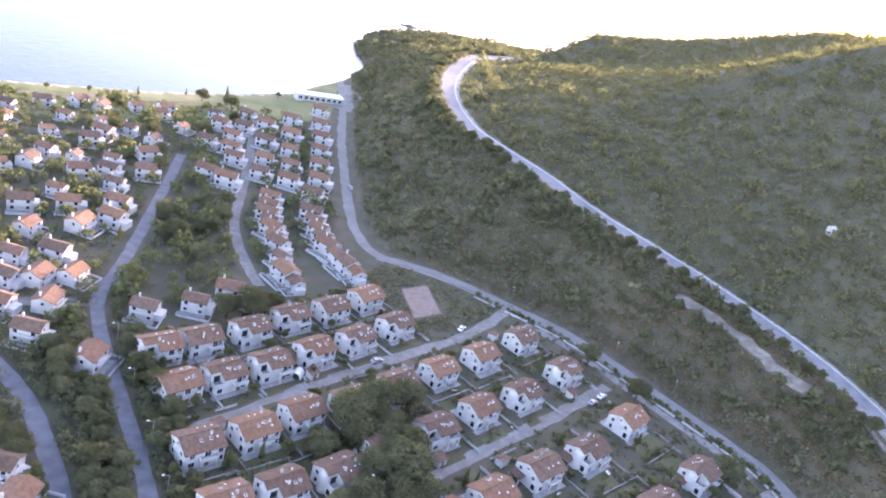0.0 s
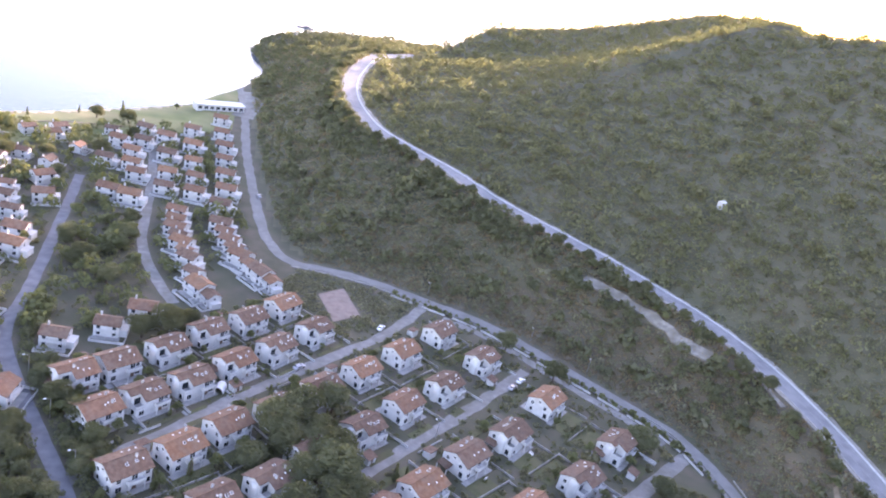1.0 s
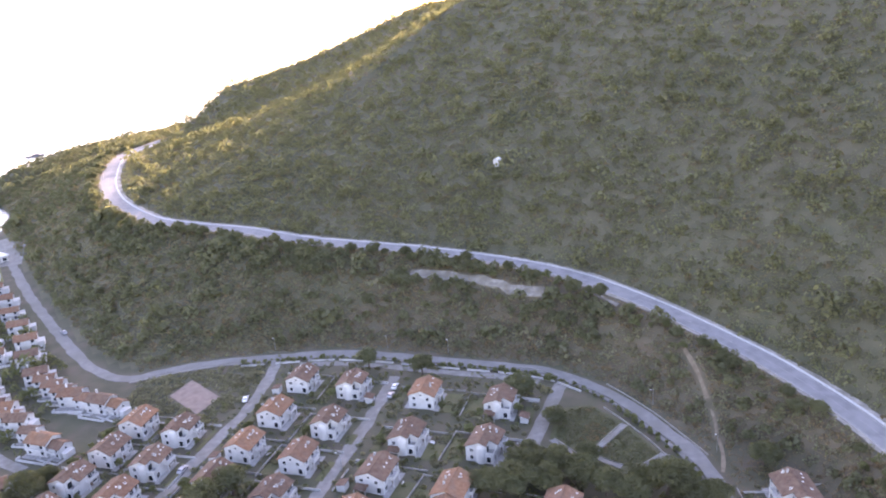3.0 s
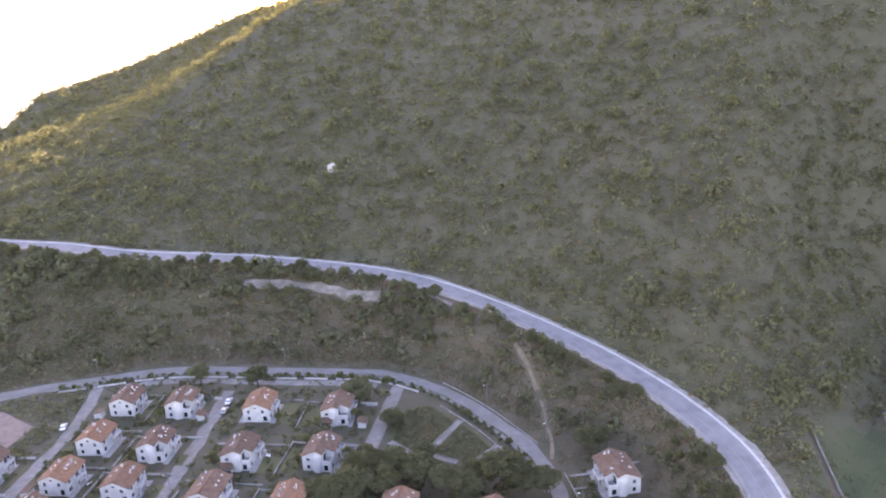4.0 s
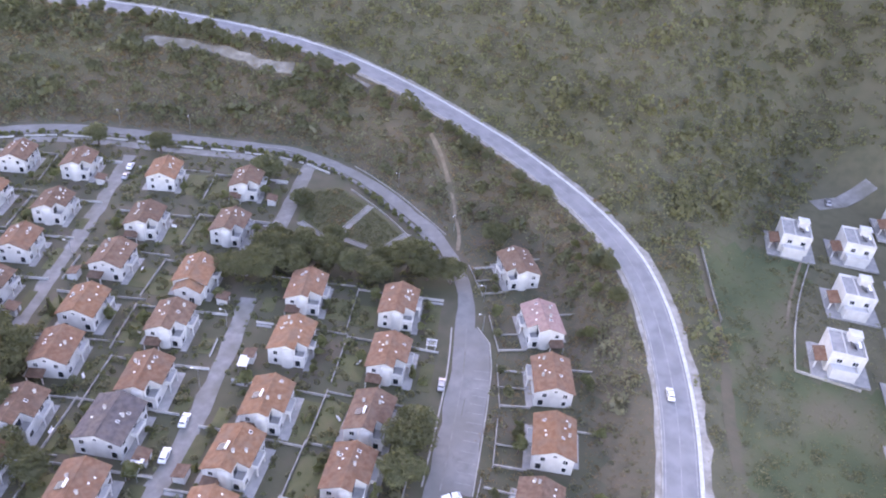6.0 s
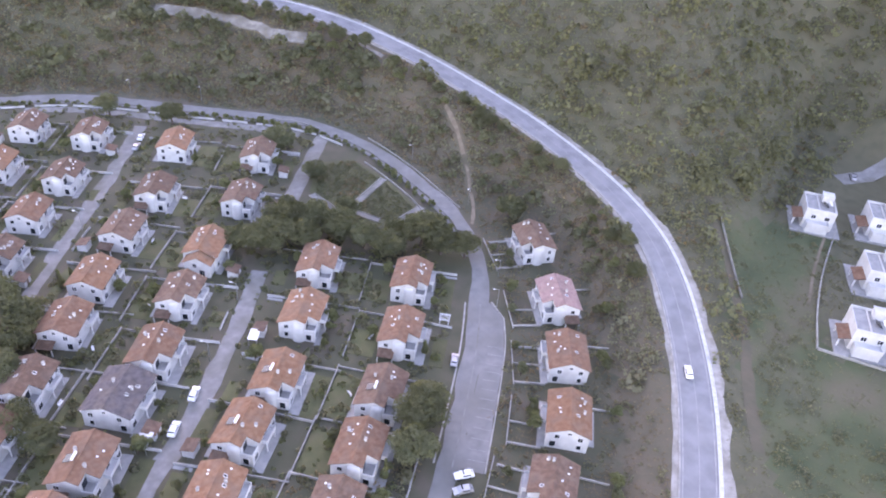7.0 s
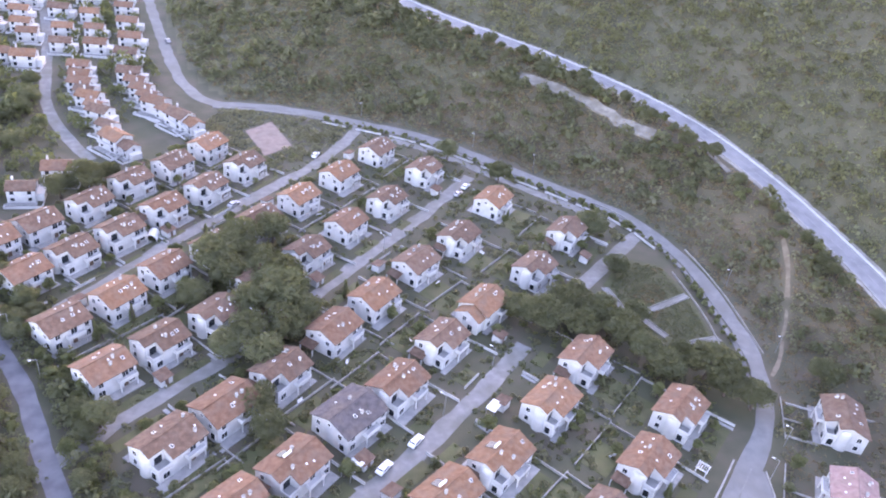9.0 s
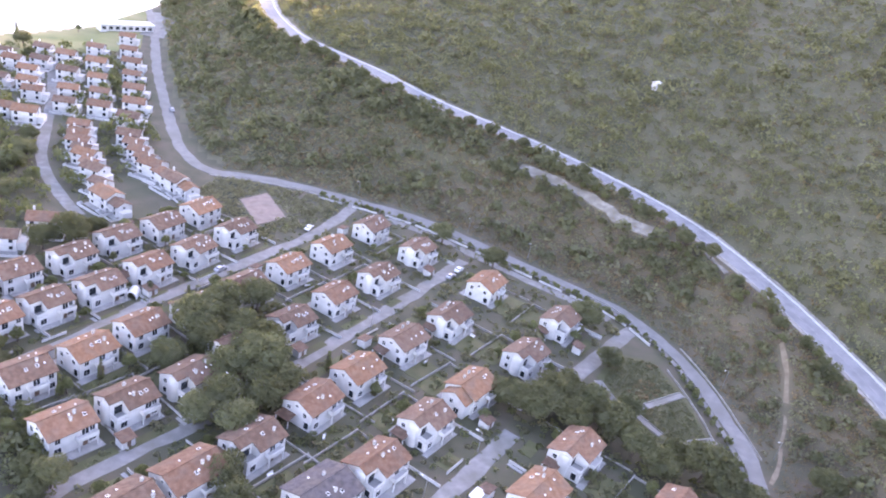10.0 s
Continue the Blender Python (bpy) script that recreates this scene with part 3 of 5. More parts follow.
def shell(bm, poly, z0, top):
    """Upright walls round a plan from z0 to a height that depends on y, split at the ridge."""
    pts = []
    for (ax, ay), (bx, by) in zip(poly, poly[1:] + poly[:1]):
        pts.append((ax, ay))
        if ay * by < 0:
            s = ay / (ay - by)
            pts.append((ax + (bx - ax) * s, 0.0))
    rows = [(bm.verts.new((x, y, z0)), bm.verts.new((x, y, top(y)))) for x, y in pts]
    for a, b in zip(rows, rows[1:] + rows[:1]):
        bm.faces.new((a[0], b[0], b[1], a[1]))
    bmesh.ops.recalc_face_normals(bm, faces=bm.faces)


def slope_mesh(polys, top, thick=.22):
    """Roof slopes over plan outlines, with thickness."""
    bm = bmesh.new()
    for poly in polys:
        lo, hi = [[bm.verts.new((x, y, top(y) + dz)) for x, y in poly] for dz in (.03, .03 + thick)]
        bm.faces.new(hi)
        bm.faces.new(lo[::-1])
        for i in range(len(poly)):
            k = (i + 1) % len(poly)
            bm.faces.new((lo[i], lo[k], hi[k], hi[i]))
    bmesh.ops.recalc_face_normals(bm, faces=bm.faces)
    return bm


def house(kind, tile, seed, L=11.9, W=9.0, eave=5.0, ridge=6.9, flip=1, label=""):
    """A two-storey white gabled house at the origin, its ridge along x, its front at -y; flip puts the cut corner at the other end."""
    rng = random.Random(seed)
    root = new("house")
    x0, x1, y0, y1 = -L / 2, L / 2, -W / 2, W / 2
    top = lambda y: roof_z(y, y0, y1, eave, ridge)
    cut = kind in ("notch", "solar", "tower")
    nx, ny = x0 + rng.choice((2.8, 3.4)), y0 + rng.choice((2.4, 3.0))
    m = lambda pts: [(flip * x, y) for x, y in pts]
    bx = lambda a, b, *r: (*sorted((flip * a, flip * b)), *r)
    bm = boxes((x0, x1, y0, y1, -.5, 2.85))
    shell(bm, m([(nx, y0), (x1, y0), (x1, y1), (x0, y1), (x0, ny), (nx, ny)] if cut else [(x0, y0), (x1, y0), (x1, y1), (x0, y1)]), 2.85, top)
    wall = part("wall", bm, M["plaster"], root)
    ov, ex = .5, .4
    front = [(nx - .25, y0 - ov), (x1 + ex, y0 - ov), (x1 + ex, 0), (x0 - ex, 0), (x0 - ex, ny - .2), (nx - .25, ny - .2)] if cut else [(x0 - ex, y0 - ov), (x1 + ex, y0 - ov), (x1 + ex, 0), (x0 - ex, 0)]
    roof = part("roof", slope_mesh([m(front), m([(x0 - ex, 0), (x1 + ex, 0), (x1 + ex, y1 + ov), (x0 - ex, y1 + ov)])], top), M[tile], root)
    part("ridge_cap", boxes((x0 - ex - .05, x1 + ex + .05, -.16, .16, ridge + .14, ridge + .36)), M[tile], roof)
    for sx in (x0, x1):
        part("fascia", slope_mesh([[(sx - .06 * (1 if sx < 0 else -1) - .06, y0 - .2 if sx * flip > 0 or not cut else ny), (sx + .06, y0 - .2 if sx * flip > 0 or not cut else ny), (sx + .06, 0), (sx - .06, 0)]], lambda y: top(y) - .16, .16), M["concrete"], root)
    if cut:
        part("roof_terrace", boxes(bx(x0, nx, y0, ny, 2.85, 2.93)), M["paving"], root, "pale corner terrace under the cut roof")
        part("parapet", boxes(bx(x0, nx, y0, y0 + .16, 2.93, 3.75), bx(x0, x0 + .16, y0 + .16, ny, 2.93, 3.75)), M["plaster"], root)
        part("terrace_door", boxes((flip * (x0 + 1.8) - .9, flip * (x0 + 1.8) + .9, ny - .05, ny + .03, 2.95, 4.9)), M["glass"], root, "dark glazed terrace door")
        if kind != "solar" or seed % 2:
            # a rounded stair tower beside the cut corner
            bm = bmesh.new()
            rows = []
            for z, r in ((-.5, 1.4), (eave - .2, 1.4), (eave + .3, 1.25), (eave + .65, .9), (eave + .8, .3)):
                rows.append([bm.verts.new((flip * (x0 - .62 * r * math.sin(math.pi * i / 12)), ny + 1.7 + r * math.cos(math.pi * i / 12), z)) for i in range(13)])
            for a, b in zip(rows, rows[1:]):
                for i in range(12):
                    bm.faces.new((a[i], a[i + 1], b[i + 1], b[i]))
            bm.faces.new(rows[-1])
            bmesh.ops.recalc_face_normals(bm, faces=bm.faces)
            part("stair_tower", bm, M["plaster"], root, "rounded white stair tower")
    if kind == "cross":
        part("wing", gable_mesh(x0 - 3.0, x0 + .3, y0 + .6, y1 - 1.4, -0.5, eave - .5, ridge - .6), M["plaster"], root)
        part("wing_roof", roof_mesh(x0 - 3.0, x0 + .8, y0 + .6, y1 - 1.4, eave - .5, ridge - .6), M[tile], root, "lower tiled wing roof")
        window(root, x0 - 3.0, .3, 2.9, -90, 1.0, 1.2)
        window(root, x0 - 3.0, -1.6, .4, -90, 1.4, 1.9)
    if seed % 3 == 0 and kind != "cross":
        # a tiled lean-to on posts at one gable
        bm = bmesh.new()
        e0, e1 = flip * x0, flip * (x0 - 2.6)
        vs = [bm.verts.new((x, y, z + d)) for d in (0, .16) for x, y, z in ((e0, y1 - 4.2, 2.75), (e1, y1 - 4.2, 2.2), (e1, y1 - .2, 2.2), (e0, y1 - .2, 2.75))]
        for f in ((3, 2, 1, 0), (4, 5, 6, 7), (0, 1, 5, 4), (1, 2, 6, 5), (2, 3, 7, 6), (3, 0, 4, 7)):
            bm.faces.new([vs[i] for i in f])
        bmesh.ops.recalc_face_normals(bm, faces=bm.faces)
        part("lean_to_roof", bm, M["tile_brown"], root, "low brown tiled lean-to")
        for y in (y1 - 4.0, y1 - .4):
            part("post", boxes((e1 - .1 + flip * .2, e1 + .1 + flip * .2, y - .1, y + .1, -.3, 2.25)), M["plaster"], root)
    # paved strip in front, and a porch with a balcony above
    part("terrace", boxes((x0 - 1.0, x1 + .4, y0 - rng.choice((1.5, 1.8, 2.4)), y0, -.3, .16)), M["paving"], root, "pale paved terrace")
    if seed % 2:
        part("side_terrace", boxes((x0 - .4, x1 - 2, y1, y1 + 1.8, -.3, .16)), M["paving"], root, "pale paved strip behind the house")
    px = flip * rng.choice((.6, 1.6, 2.4))
    part("porch_roof", boxes((px - 2.2, px + 2.2, y0 - 1.5, y0 + .05, 2.68, 2.86)), M["plaster"], root)
    for sx in (-2.0, 2.0):
        part("post", boxes((px + sx - .13, px + sx + .13, y0 - 1.4, y0 - 1.14, .1, 2.68)), M["plaster"], root)
    part("balcony_rail", boxes((px - 2.2, px + 2.2, y0 - 1.5, y0 - 1.42, 2.86, 3.7), (px - 2.2, px - 2.12, y0 - 1.42, y0, 2.86, 3.7), (px + 2.12, px + 2.2, y0 - 1.42, y0, 2.86, 3.7)), M["plaster"], root)
    part("door", boxes((px - .55, px + .55, y0 - .05, y0 + .03, .16, 2.3)), M["wood"], root, "brown wooden front door")
    window(root, px, y0, 2.95, 0, 1.5, 1.75)
    for x in (flip * (x0 + 1.7), flip * (x1 - 1.2)):
        if not cut or x * flip > 0:
            window(root, x, y0, 3.3, 0, 1.1, 1.2)
        window(root, x, y0, .7, 0, 1.5, 1.5)
        small_window(root, x, y1, 3.3, 180, 1.1, 1.2)
        small_window(root, x, y1, .9, 180, 1.1, 1.3)
    e = flip * x0
    if kind != "cross":
        window(root, e, y1 - 1.9, 3.3, -90 * flip, 1.0, 1.2)
        small_window(root, e, y1 - 1.9, .8, -90 * flip, 1.0, 1.3)
        if not cut:
            window(root, e, y0 + 2.2, 3.3, -90 * flip, 1.0, 1.2)
            window(root, e, .2, 4.9, -90 * flip, .8, .7)
    small_window(root, e, y0 + 1.5, .5, -90 * flip, 1.3, 1.8)
    for y in (y0 + 2.2, y1 - 2.2):
        small_window(root, -e, y, 3.3, 90 * flip, 1.0, 1.2)
    # chimneys, roof windows and vents
    for _ in range(rng.choice((1, 2, 2))):
        x, y = flip * rng.uniform(nx + .8, x1 - 1), rng.choice((-1, 1)) * rng.uniform(.7, W / 2 - 1.4)
        z = top(y)
        ch = part("chimney", boxes((x - .24, x + .24, y - .24, y + .24, z - .2, z + 1.0)), M["plaster"], roof, "white plastered chimney")
        part("cap", boxes((x - .33, x + .33, y - .33, y + .33, z + 1.0, z + 1.1)), M["concrete"], roof)
    slope = math.degrees(math.atan2(ridge - eave, W / 2))
    spots = [(flip * (nx + .7 + (x1 - nx - 1.4) * (k + rng.uniform(.1, .9)) / 4), sy * rng.uniform(1.0, W / 2 - 1.2)) for k in range(4) for sy in (-1, 1)]
    for k, (x, y) in enumerate(rng.sample(spots, rng.choice((4, 5, 6)))):
        if kind == "solar" and y > 0:
            continue
        tilt = slope * (1 if y < 0 else -1)
        if k < 2:
            ob = part("roof_window", boxes((-.33, .33, -.42, -.34, -.05, .1), (-.33, .33, .34, .42, -.05, .1), (-.33, -.25, -.34, .34, -.05, .1), (.25, .33, -.34, .34, -.05, .1)), M["tank"], roof, "white-framed roof window")
            ob.matrix_basis = pose(x, y, top(y) + .26, tilt, 0, 0)
            part("pane", boxes((-.25, .25, -.34, .34, -.04, .05)), M["glass"], ob, "dark glass pane")
        else:
            v = part("roof_vent", boxes((-.15, .15, -.22, .22, -.05, .16)), M["tank"], roof, "small white roof vent")
            v.matrix_basis = pose(x, y, top(y) + .26, tilt, 0, 0)
    if kind == "solar":
        x, y = flip * rng.uniform(-1.5, 1.5), W * .26
        z = top(y) + .35
        sp = part("solar_panel", boxes((-1.0, 1.0, -.9, .9, 0, .09)), M["panel"], roof, "dark solar water panel")
        sp.matrix_basis = pose(x, y, z, -slope, 0, 0)
        bm = bmesh.new()
        beam(bm, (x - 1.0, y - 1.3, z + 1.0), (x + 1.0, y - 1.3, z + 1.0), .3, .3, 10)
        part("water_tank", bm, M["tank"], roof, "white horizontal water tank")
    return tagged(root, label, "house", "village houses")


LABELS = {"tile_orange": "two-storey white house with a bright orange tiled gable roof", "tile_brown": "two-storey white house with a weathered brown tiled roof",
          "tile_red": "two-storey white house with a dull red tiled roof", "tile_grey": "two-storey white house with a dark grey roof", "tile_pink": "white house with a smooth pale pink roof"}
HOUSES = {}


def put_house(kind, tile, variant, x, y, turn, L=11.9, W=9.0, flip=1):
    key = (kind, tile, variant, L, W, flip)
    m = pose(x, y, h1(x, y), 0, 0, turn)
    if key in HOUSES:
        return copy_thing(HOUSES[key], m)
    HOUSES[key] = house(kind, tile, len(HOUSES) * 7 + variant, L, W, flip=flip, label=LABELS[tile])
    HOUSES[key].matrix_basis = m
    return HOUSES[key]


# rows of houses: the offset across the row to the street edge and to the wall between gardens; then each place and bearing; roofs (o orange, b brown, r red, g grey); kinds (p plain, n notch, t tower, s solar, c cross)
ROWS = [
    (-12, 9.4, ((-9.5, 246.6, 45), (-21.0, 234.1, 43), (-33.5, 223.7, 43), (-44.3, 211.6, 43), (-56.9, 201.4, 40), (-66.7, 193.7, 40)), "obbbbr", "ppnnpn"),
    (10, -9.4, ((1.0, 232.0, 45), (-11.7, 218.3, 44), (-24.2, 207.0, 43), (-35.9, 195.7, 42), (-47.4, 186.6, 40), (-57.8, 178.3, 40)), "bbrbbr", "nnnnnp"),
    (-10.5, 10.8, ((47.5, 240.0, 43), (30.7, 223.4, 42), (15.5, 209.6, 41), (1.9, 197.7, 42), (-11.4, 185.1, 40), (-24.5, 176.3, 40), (-35.6, 165.6, 40), (-47.7, 156.7, 38)), "boobbrob", "pppppppp"),
    (11, -10.8, ((60.2, 224.3, 44), (42.6, 205.5, 42), (27.0, 193.0, 41), (13.1, 179.4, 40), (-2.7, 168.5, 42), (-13.0, 155.3, 42), (-26.1, 147.1, 36), (-37.8, 139.3, 36)), "bbrbbbbr", "nnpnpnnp"),
    (-11.4, 12.5, ((77.8, 202.3, 44), (59.1, 182.2, 41), (42.4, 170.4, 39), (27.0, 156.5, 41), (14.3, 145.2, 41), (-0.4, 132.4, 39), (-13.3, 123.5, 37), (-25.0, 115.2, 37)), "obborbrb", "pnpppnpn"),
    (12, -12.5, ((94.8, 181.3, 41), (76.2, 163.6, 38), (55.4, 149.8, 36), (39.8, 137.2, 39), (24.9, 123.6, 37), (12.2, 116.2, 36), (-1.6, 104.5, 37), (-14.4, 96.8, 34)), "bbobrgrr", "ttcnnpsp"),
    (-12, 12.5, ((73.8, 125.0, 39), (58.5, 111.9, 37), (40.8, 98.7, 34), (26.5, 91.3, 33), (12.8, 81.6, 36)), "roooo", "tnssp"),
    (12, -12.5, ((88.5, 104.0, 37), (72.4, 91.2, 35), (55.2, 79.7, 33), (41.1, 71.1, 32), (27.6, 63.3, 31)), "rrbrb", "ntsnp"),
]
TILES = {"o": "tile_orange", "b": "tile_brown", "r": "tile_red", "g": "tile_grey", "p": "tile_pink"}
KINDS = {"p": "plain", "n": "notch", "t": "tower", "s": "solar", "c": "cross"}
R = random.Random(11)
SPOTS = []
for street, mid, places, roofs, kinds in ROWS:
    for (x, y, turn), c, k in zip(places, roofs, kinds):
        put_house(KINDS[k], TILES[c], R.randrange(2), x, y, turn + R.uniform(-1.5, 1.5), *((12.4, 10.4) if c == "g" else (11.9, 9.0) if abs(mid) > 12 and y < 130 else (11.0, 8.8) if abs(mid) > 12 else (10.2, 8.5)))
        SPOTS.append((x, y, turn, street, mid))
HROW = [(128, 93.4, 57), (112.8, 73.2, 50), (97.2, 58.5, 42), (81.3, 46.3, 35), (63.5, 37.4, 30)]
for (x, y, turn), c in zip(HROW, "bprob"):
    put_house("notch" if c in "bp" else "plain", TILES[c], 0, x, y, turn + 180, 12.0, 9.2, -1)


# ---- far village, older town, white villas ----
def town_house(tile, seed, L=8.8, W=7.2, eave=4.7, ridge=6.4):
    rng = random.Random(seed)
    root = new("town_house")
    x0, x1, y0, y1 = -L / 2, L / 2, -W / 2, W / 2
    part("wall", gable_mesh(x0, x1, y0, y1, -1.0, eave, ridge), M["plaster"], root)
    roof = part("roof", roof_mesh(x0, x1, y0, y1, eave, ridge, 0.35), M[tile], root)
    y = W * 0.2
    part("chimney", boxes((x0 + 1.2, x0 + 1.8, y - .3, y + .3, eave, ridge + 1.1)), M["plaster"], roof)
    part("balcony", boxes((x0 + 1, x1 - 1, y0 - 1.3, y0 + .02, 2.6, 2.8), (x0 + 1, x1 - 1, y0 - 1.3, y0 - 1.2, 2.8, 3.6)), M["plaster"], root)
    part("terrace", boxes((x0 - .5, x1 + .5, y0 - 2.2, y0, -.6, .12)), M["paving"], root)
    for x in (x0 + 1.7, x1 - 1.7):
        small_window(root, x, y0, 3.2, 0, 1.3, 1.6)
        small_window(root, x, y0, .7, 0, 1.3, 1.5)
    small_window(root, x0, 0, 3.3, -90, 1.0, 1.2)
    small_window(root, x1, 0, 3.3, 90, 1.0, 1.2)
    part("annex", boxes((x1 - .05, x1 + 2.6, y0 + 1.0, y1 - 1.4, -1.0, 2.7), (x1, x1 + 2.7, y0 + .9, y1 - 1.3, 2.7, 2.85)), M["plaster"], root, "low flat-roofed white annex")
    part("yard_wall", boxes((x0 - .6, x1 + 2.6, y0 - 4.2, y0 - 4.02, -1.0, .95), (x0 - .6, x0 - .42, y0 - 4.02, y0 - 2.2, -1.0, .95), (x1 + 2.42, x1 + 2.6, y0 - 4.02, y0 + 1, -1.0, .95)), M["plaster"], root, "low white yard wall")
    return tagged(root, {"tile_red": "plain white town house with a faded red roof", "tile_brown": "plain white town house with a brown tiled roof", "tile_orange": "plain white town house with an orange tiled roof"}[tile], "house", "town houses")


TOWN = {}


def put_town(tile, x, y, turn, s=1.0):
    m = pose(x, y, h1(x, y), 0, 0, turn)
    if tile in TOWN:
        o = copy_thing(TOWN[tile], m)
    else:
        o = TOWN[tile] = town_house(tile, len(tile))
        o.matrix_basis = m
    o.scale = (s, s, s)
    return o


R = random.Random(21)
TT = ("tile_red", "tile_brown", "tile_brown", "tile_red", "tile_orange")
CHAIN = [(-17.6, 270.4, 35), (-25.5, 282.7, 50), (-30.4, 296.2, 62), (-35, 311.6, 78), (-36.3, 332.3, 80), (-35.2, 350.7, 83), (-36.6, 371.3, 83), (-38.6, 393.6, 82), (-39.9, 414.1, 81), (-42.6, 437.8, 80), (-44.9, 465.4, 79), (-38.6, 253.8, 40), (-44.2, 275.7, 55),
         (-48.1, 288.2, 62), (-51.9, 301.6, 72), (-53.5, 319.1, 80), (-48.4, 342.8, 82), (-49.8, 362.2, 82), (-52.7, 383, 82), (-55.2, 407.5, 81), (-58.2, 435.4, 80), (-61.9, 344.2, 82), (-62.5, 362.6, 82), (-65.7, 387.7, 82), (-69.4, 415.1, 80), (-73.7, 327.9, 80)]
TIGHT = [(-13.5, 265.2, 30), (-21.6, 276.6, 42), (-27.9, 289.5, 56), (-32.7, 303.9, 70), (-34.7, 248.6, 35), (-41.4, 264.8, 48), (-46.1, 282, 58), (-50, 294.9, 66), (-52.7, 310.4, 76)]
for x, y, a in TIGHT:
    put_town(R.choice(("tile_orange", "tile_red", "tile_brown")), x, y, a - 90, R.uniform(.72, .86))
for x, y, a in CHAIN + [(-75.5, 356, 80), (-79, 368, 80), (-81.7, 385, 80), (-91, 370, 80), (-83, 332, 75), (-79, 402.6, 78), (-81, 425, 76), (-90, 399, 76)]:
    put_town(R.choice(TT), x, y, a - 90 + R.uniform(-4, 4), R.uniform(.86, 1.0))
for x, y in ((-76, 213.5), (-63, 222.5), (-54.5, 234), (-100.5, 191.5), (-82.4, 184), (-86, 141), (-79, 131), (-109.5, 219.5), (-101, 224.5), (-117.3, 216.3), (-110.7, 236.5), (-121, 230), (-110.8, 258.5), (-102.8, 268.6), (-133.8, 266), (-119.9, 272.7), (-105, 281.5), (-105, 317), (-135, 338.5), (-156, 385), (-168.5, 374.5)):
    put_town(R.choice(TT), x, y, R.choice((-10, 80, 20)) + R.uniform(-8, 8), R.uniform(.75, .95))
ROADS = [RING, *LANES, VILLAGE_STREET, MAIN]
TAKEN = [o.matrix_basis.translation.xy for o in scene.objects if o.type == "EMPTY" and o.parent is None and "house" in o.name]
for i in range(420):
    x, y = R.uniform(-260, -95), R.uniform(185, 430)
    if y > 350 + (x + 233) * 0.5 or min((Vector((x, y)) - p).length for p in TAKEN) < 11.0 or min(float(seg_dist(np.array([x]), np.array([y]), l)[0][0]) for l in ROADS) < 8:
        continue
    if inside(np.array([x]), np.array([y]), [(-90, 297), (-58, 313), (-53, 250), (-92, 245)])[0]:
        continue
    TAKEN.append(Vector((x, y)))
    put_town(R.choice(TT), x, y, R.choice((-10, 80, 35)) + R.uniform(-8, 8), R.uniform(0.65, 0.9))


def villa(seed):
    """A flat-roofed white villa with parapets, a roof room and a tiled lean-to."""
    root = new("villa")
    wall = part("wall", boxes((-4.6, 4.6, -4.0, 4.0, -.6, 6.1)), M["plaster"], root)
    part("roof_deck", boxes((-4.4, 4.4, -3.8, 3.8, 6.1, 6.16)), M["paving"], root, "pale flat roof terrace")
    part("parapet", boxes((-4.6, 4.6, -4.0, -3.78, 6.1, 6.9), (-4.6, 4.6, 3.78, 4.0, 6.1, 6.9), (-4.6, -4.38, -3.78, 3.78, 6.1, 6.9), (4.38, 4.6, -3.78, 3.78, 6.1, 6.9), (-4.38, 4.38, .4, .55, 6.16, 6.7)), M["plaster"], root)
    part("roof_room", boxes((1.4, 3.9, -3.4, -.6, 6.16, 8.3), (1.2, 4.1, -3.6, -.4, 8.3, 8.45)), M["plaster"], root)
    part("lower_wing", boxes((-7.2, -4.6, -2.6, 3.2, -.6, 3.0), (-7.2, -4.6, -2.6, -2.4, 3.0, 3.6), (-7.2, -7.0, -2.4, 3.2, 3.0, 3.6)), M["plaster"], root)
    bm = bmesh.new()
    vs = [bm.verts.new(p) for p in ((-4.6, 4.0, 3.6), (1.0, 4.0, 3.6), (1.0, 6.6, 2.7), (-4.6, 6.6, 2.7), (-4.6, 4.0, 3.4), (1.0, 4.0, 3.4), (1.0, 6.6, 2.5), (-4.6, 6.6, 2.5))]
    for f in ((0, 1, 2, 3), (7, 6, 5, 4), (0, 4, 5, 1), (1, 5, 6, 2), (2, 6, 7, 3), (3, 7, 4, 0)):
        bm.faces.new([vs[i] for i in f])
    part("lean_to_roof", bm, M["tile_red"], root, "red tiled lean-to roof")
    for x in (-4.3, .7):
        part("post", boxes((x - .15, x + .15, 6.1, 6.4, -.5, 2.6)), M["plaster"], root)
    part("yard", boxes((-7.6, 5.4, -6.4, 6.9, -.5, .1)), M["paving"], root)
    bm = bmesh.new()
    beam(bm, (-1.5, -2.6, 7.5), (.3, -2.6, 7.5), .32, .32, 10)
    part("water_tank", bm, M["tank"], root, "white rooftop water tank")
    sp = part("solar_panel", boxes((-1, 1, -.9, .9, 0, .08)), M["panel"], root, "dark solar water panel")
    sp.matrix_basis = pose(-.6, -1.4, 6.8, 30, 0, 0)
    for x in (-2.6, 0, 2.6):
        window(root, x, -4.0, 3.4, 0, 1.4, 1.9)
        window(root, x, -4.0, .4, 0, 1.4, 2.0)
    for y in (-2, 1.6):
        window(root, -4.6, y, 3.6, -90, 1.2, 1.3)
        window(root, 4.6, y, 3.6, 90, 1.2, 1.3)
        window(root, 4.6, y, .8, 90, 1.2, 1.3)
    return tagged(root, "flat-roofed white villa with a roof terrace and red lean-to", "villa", "white villas")


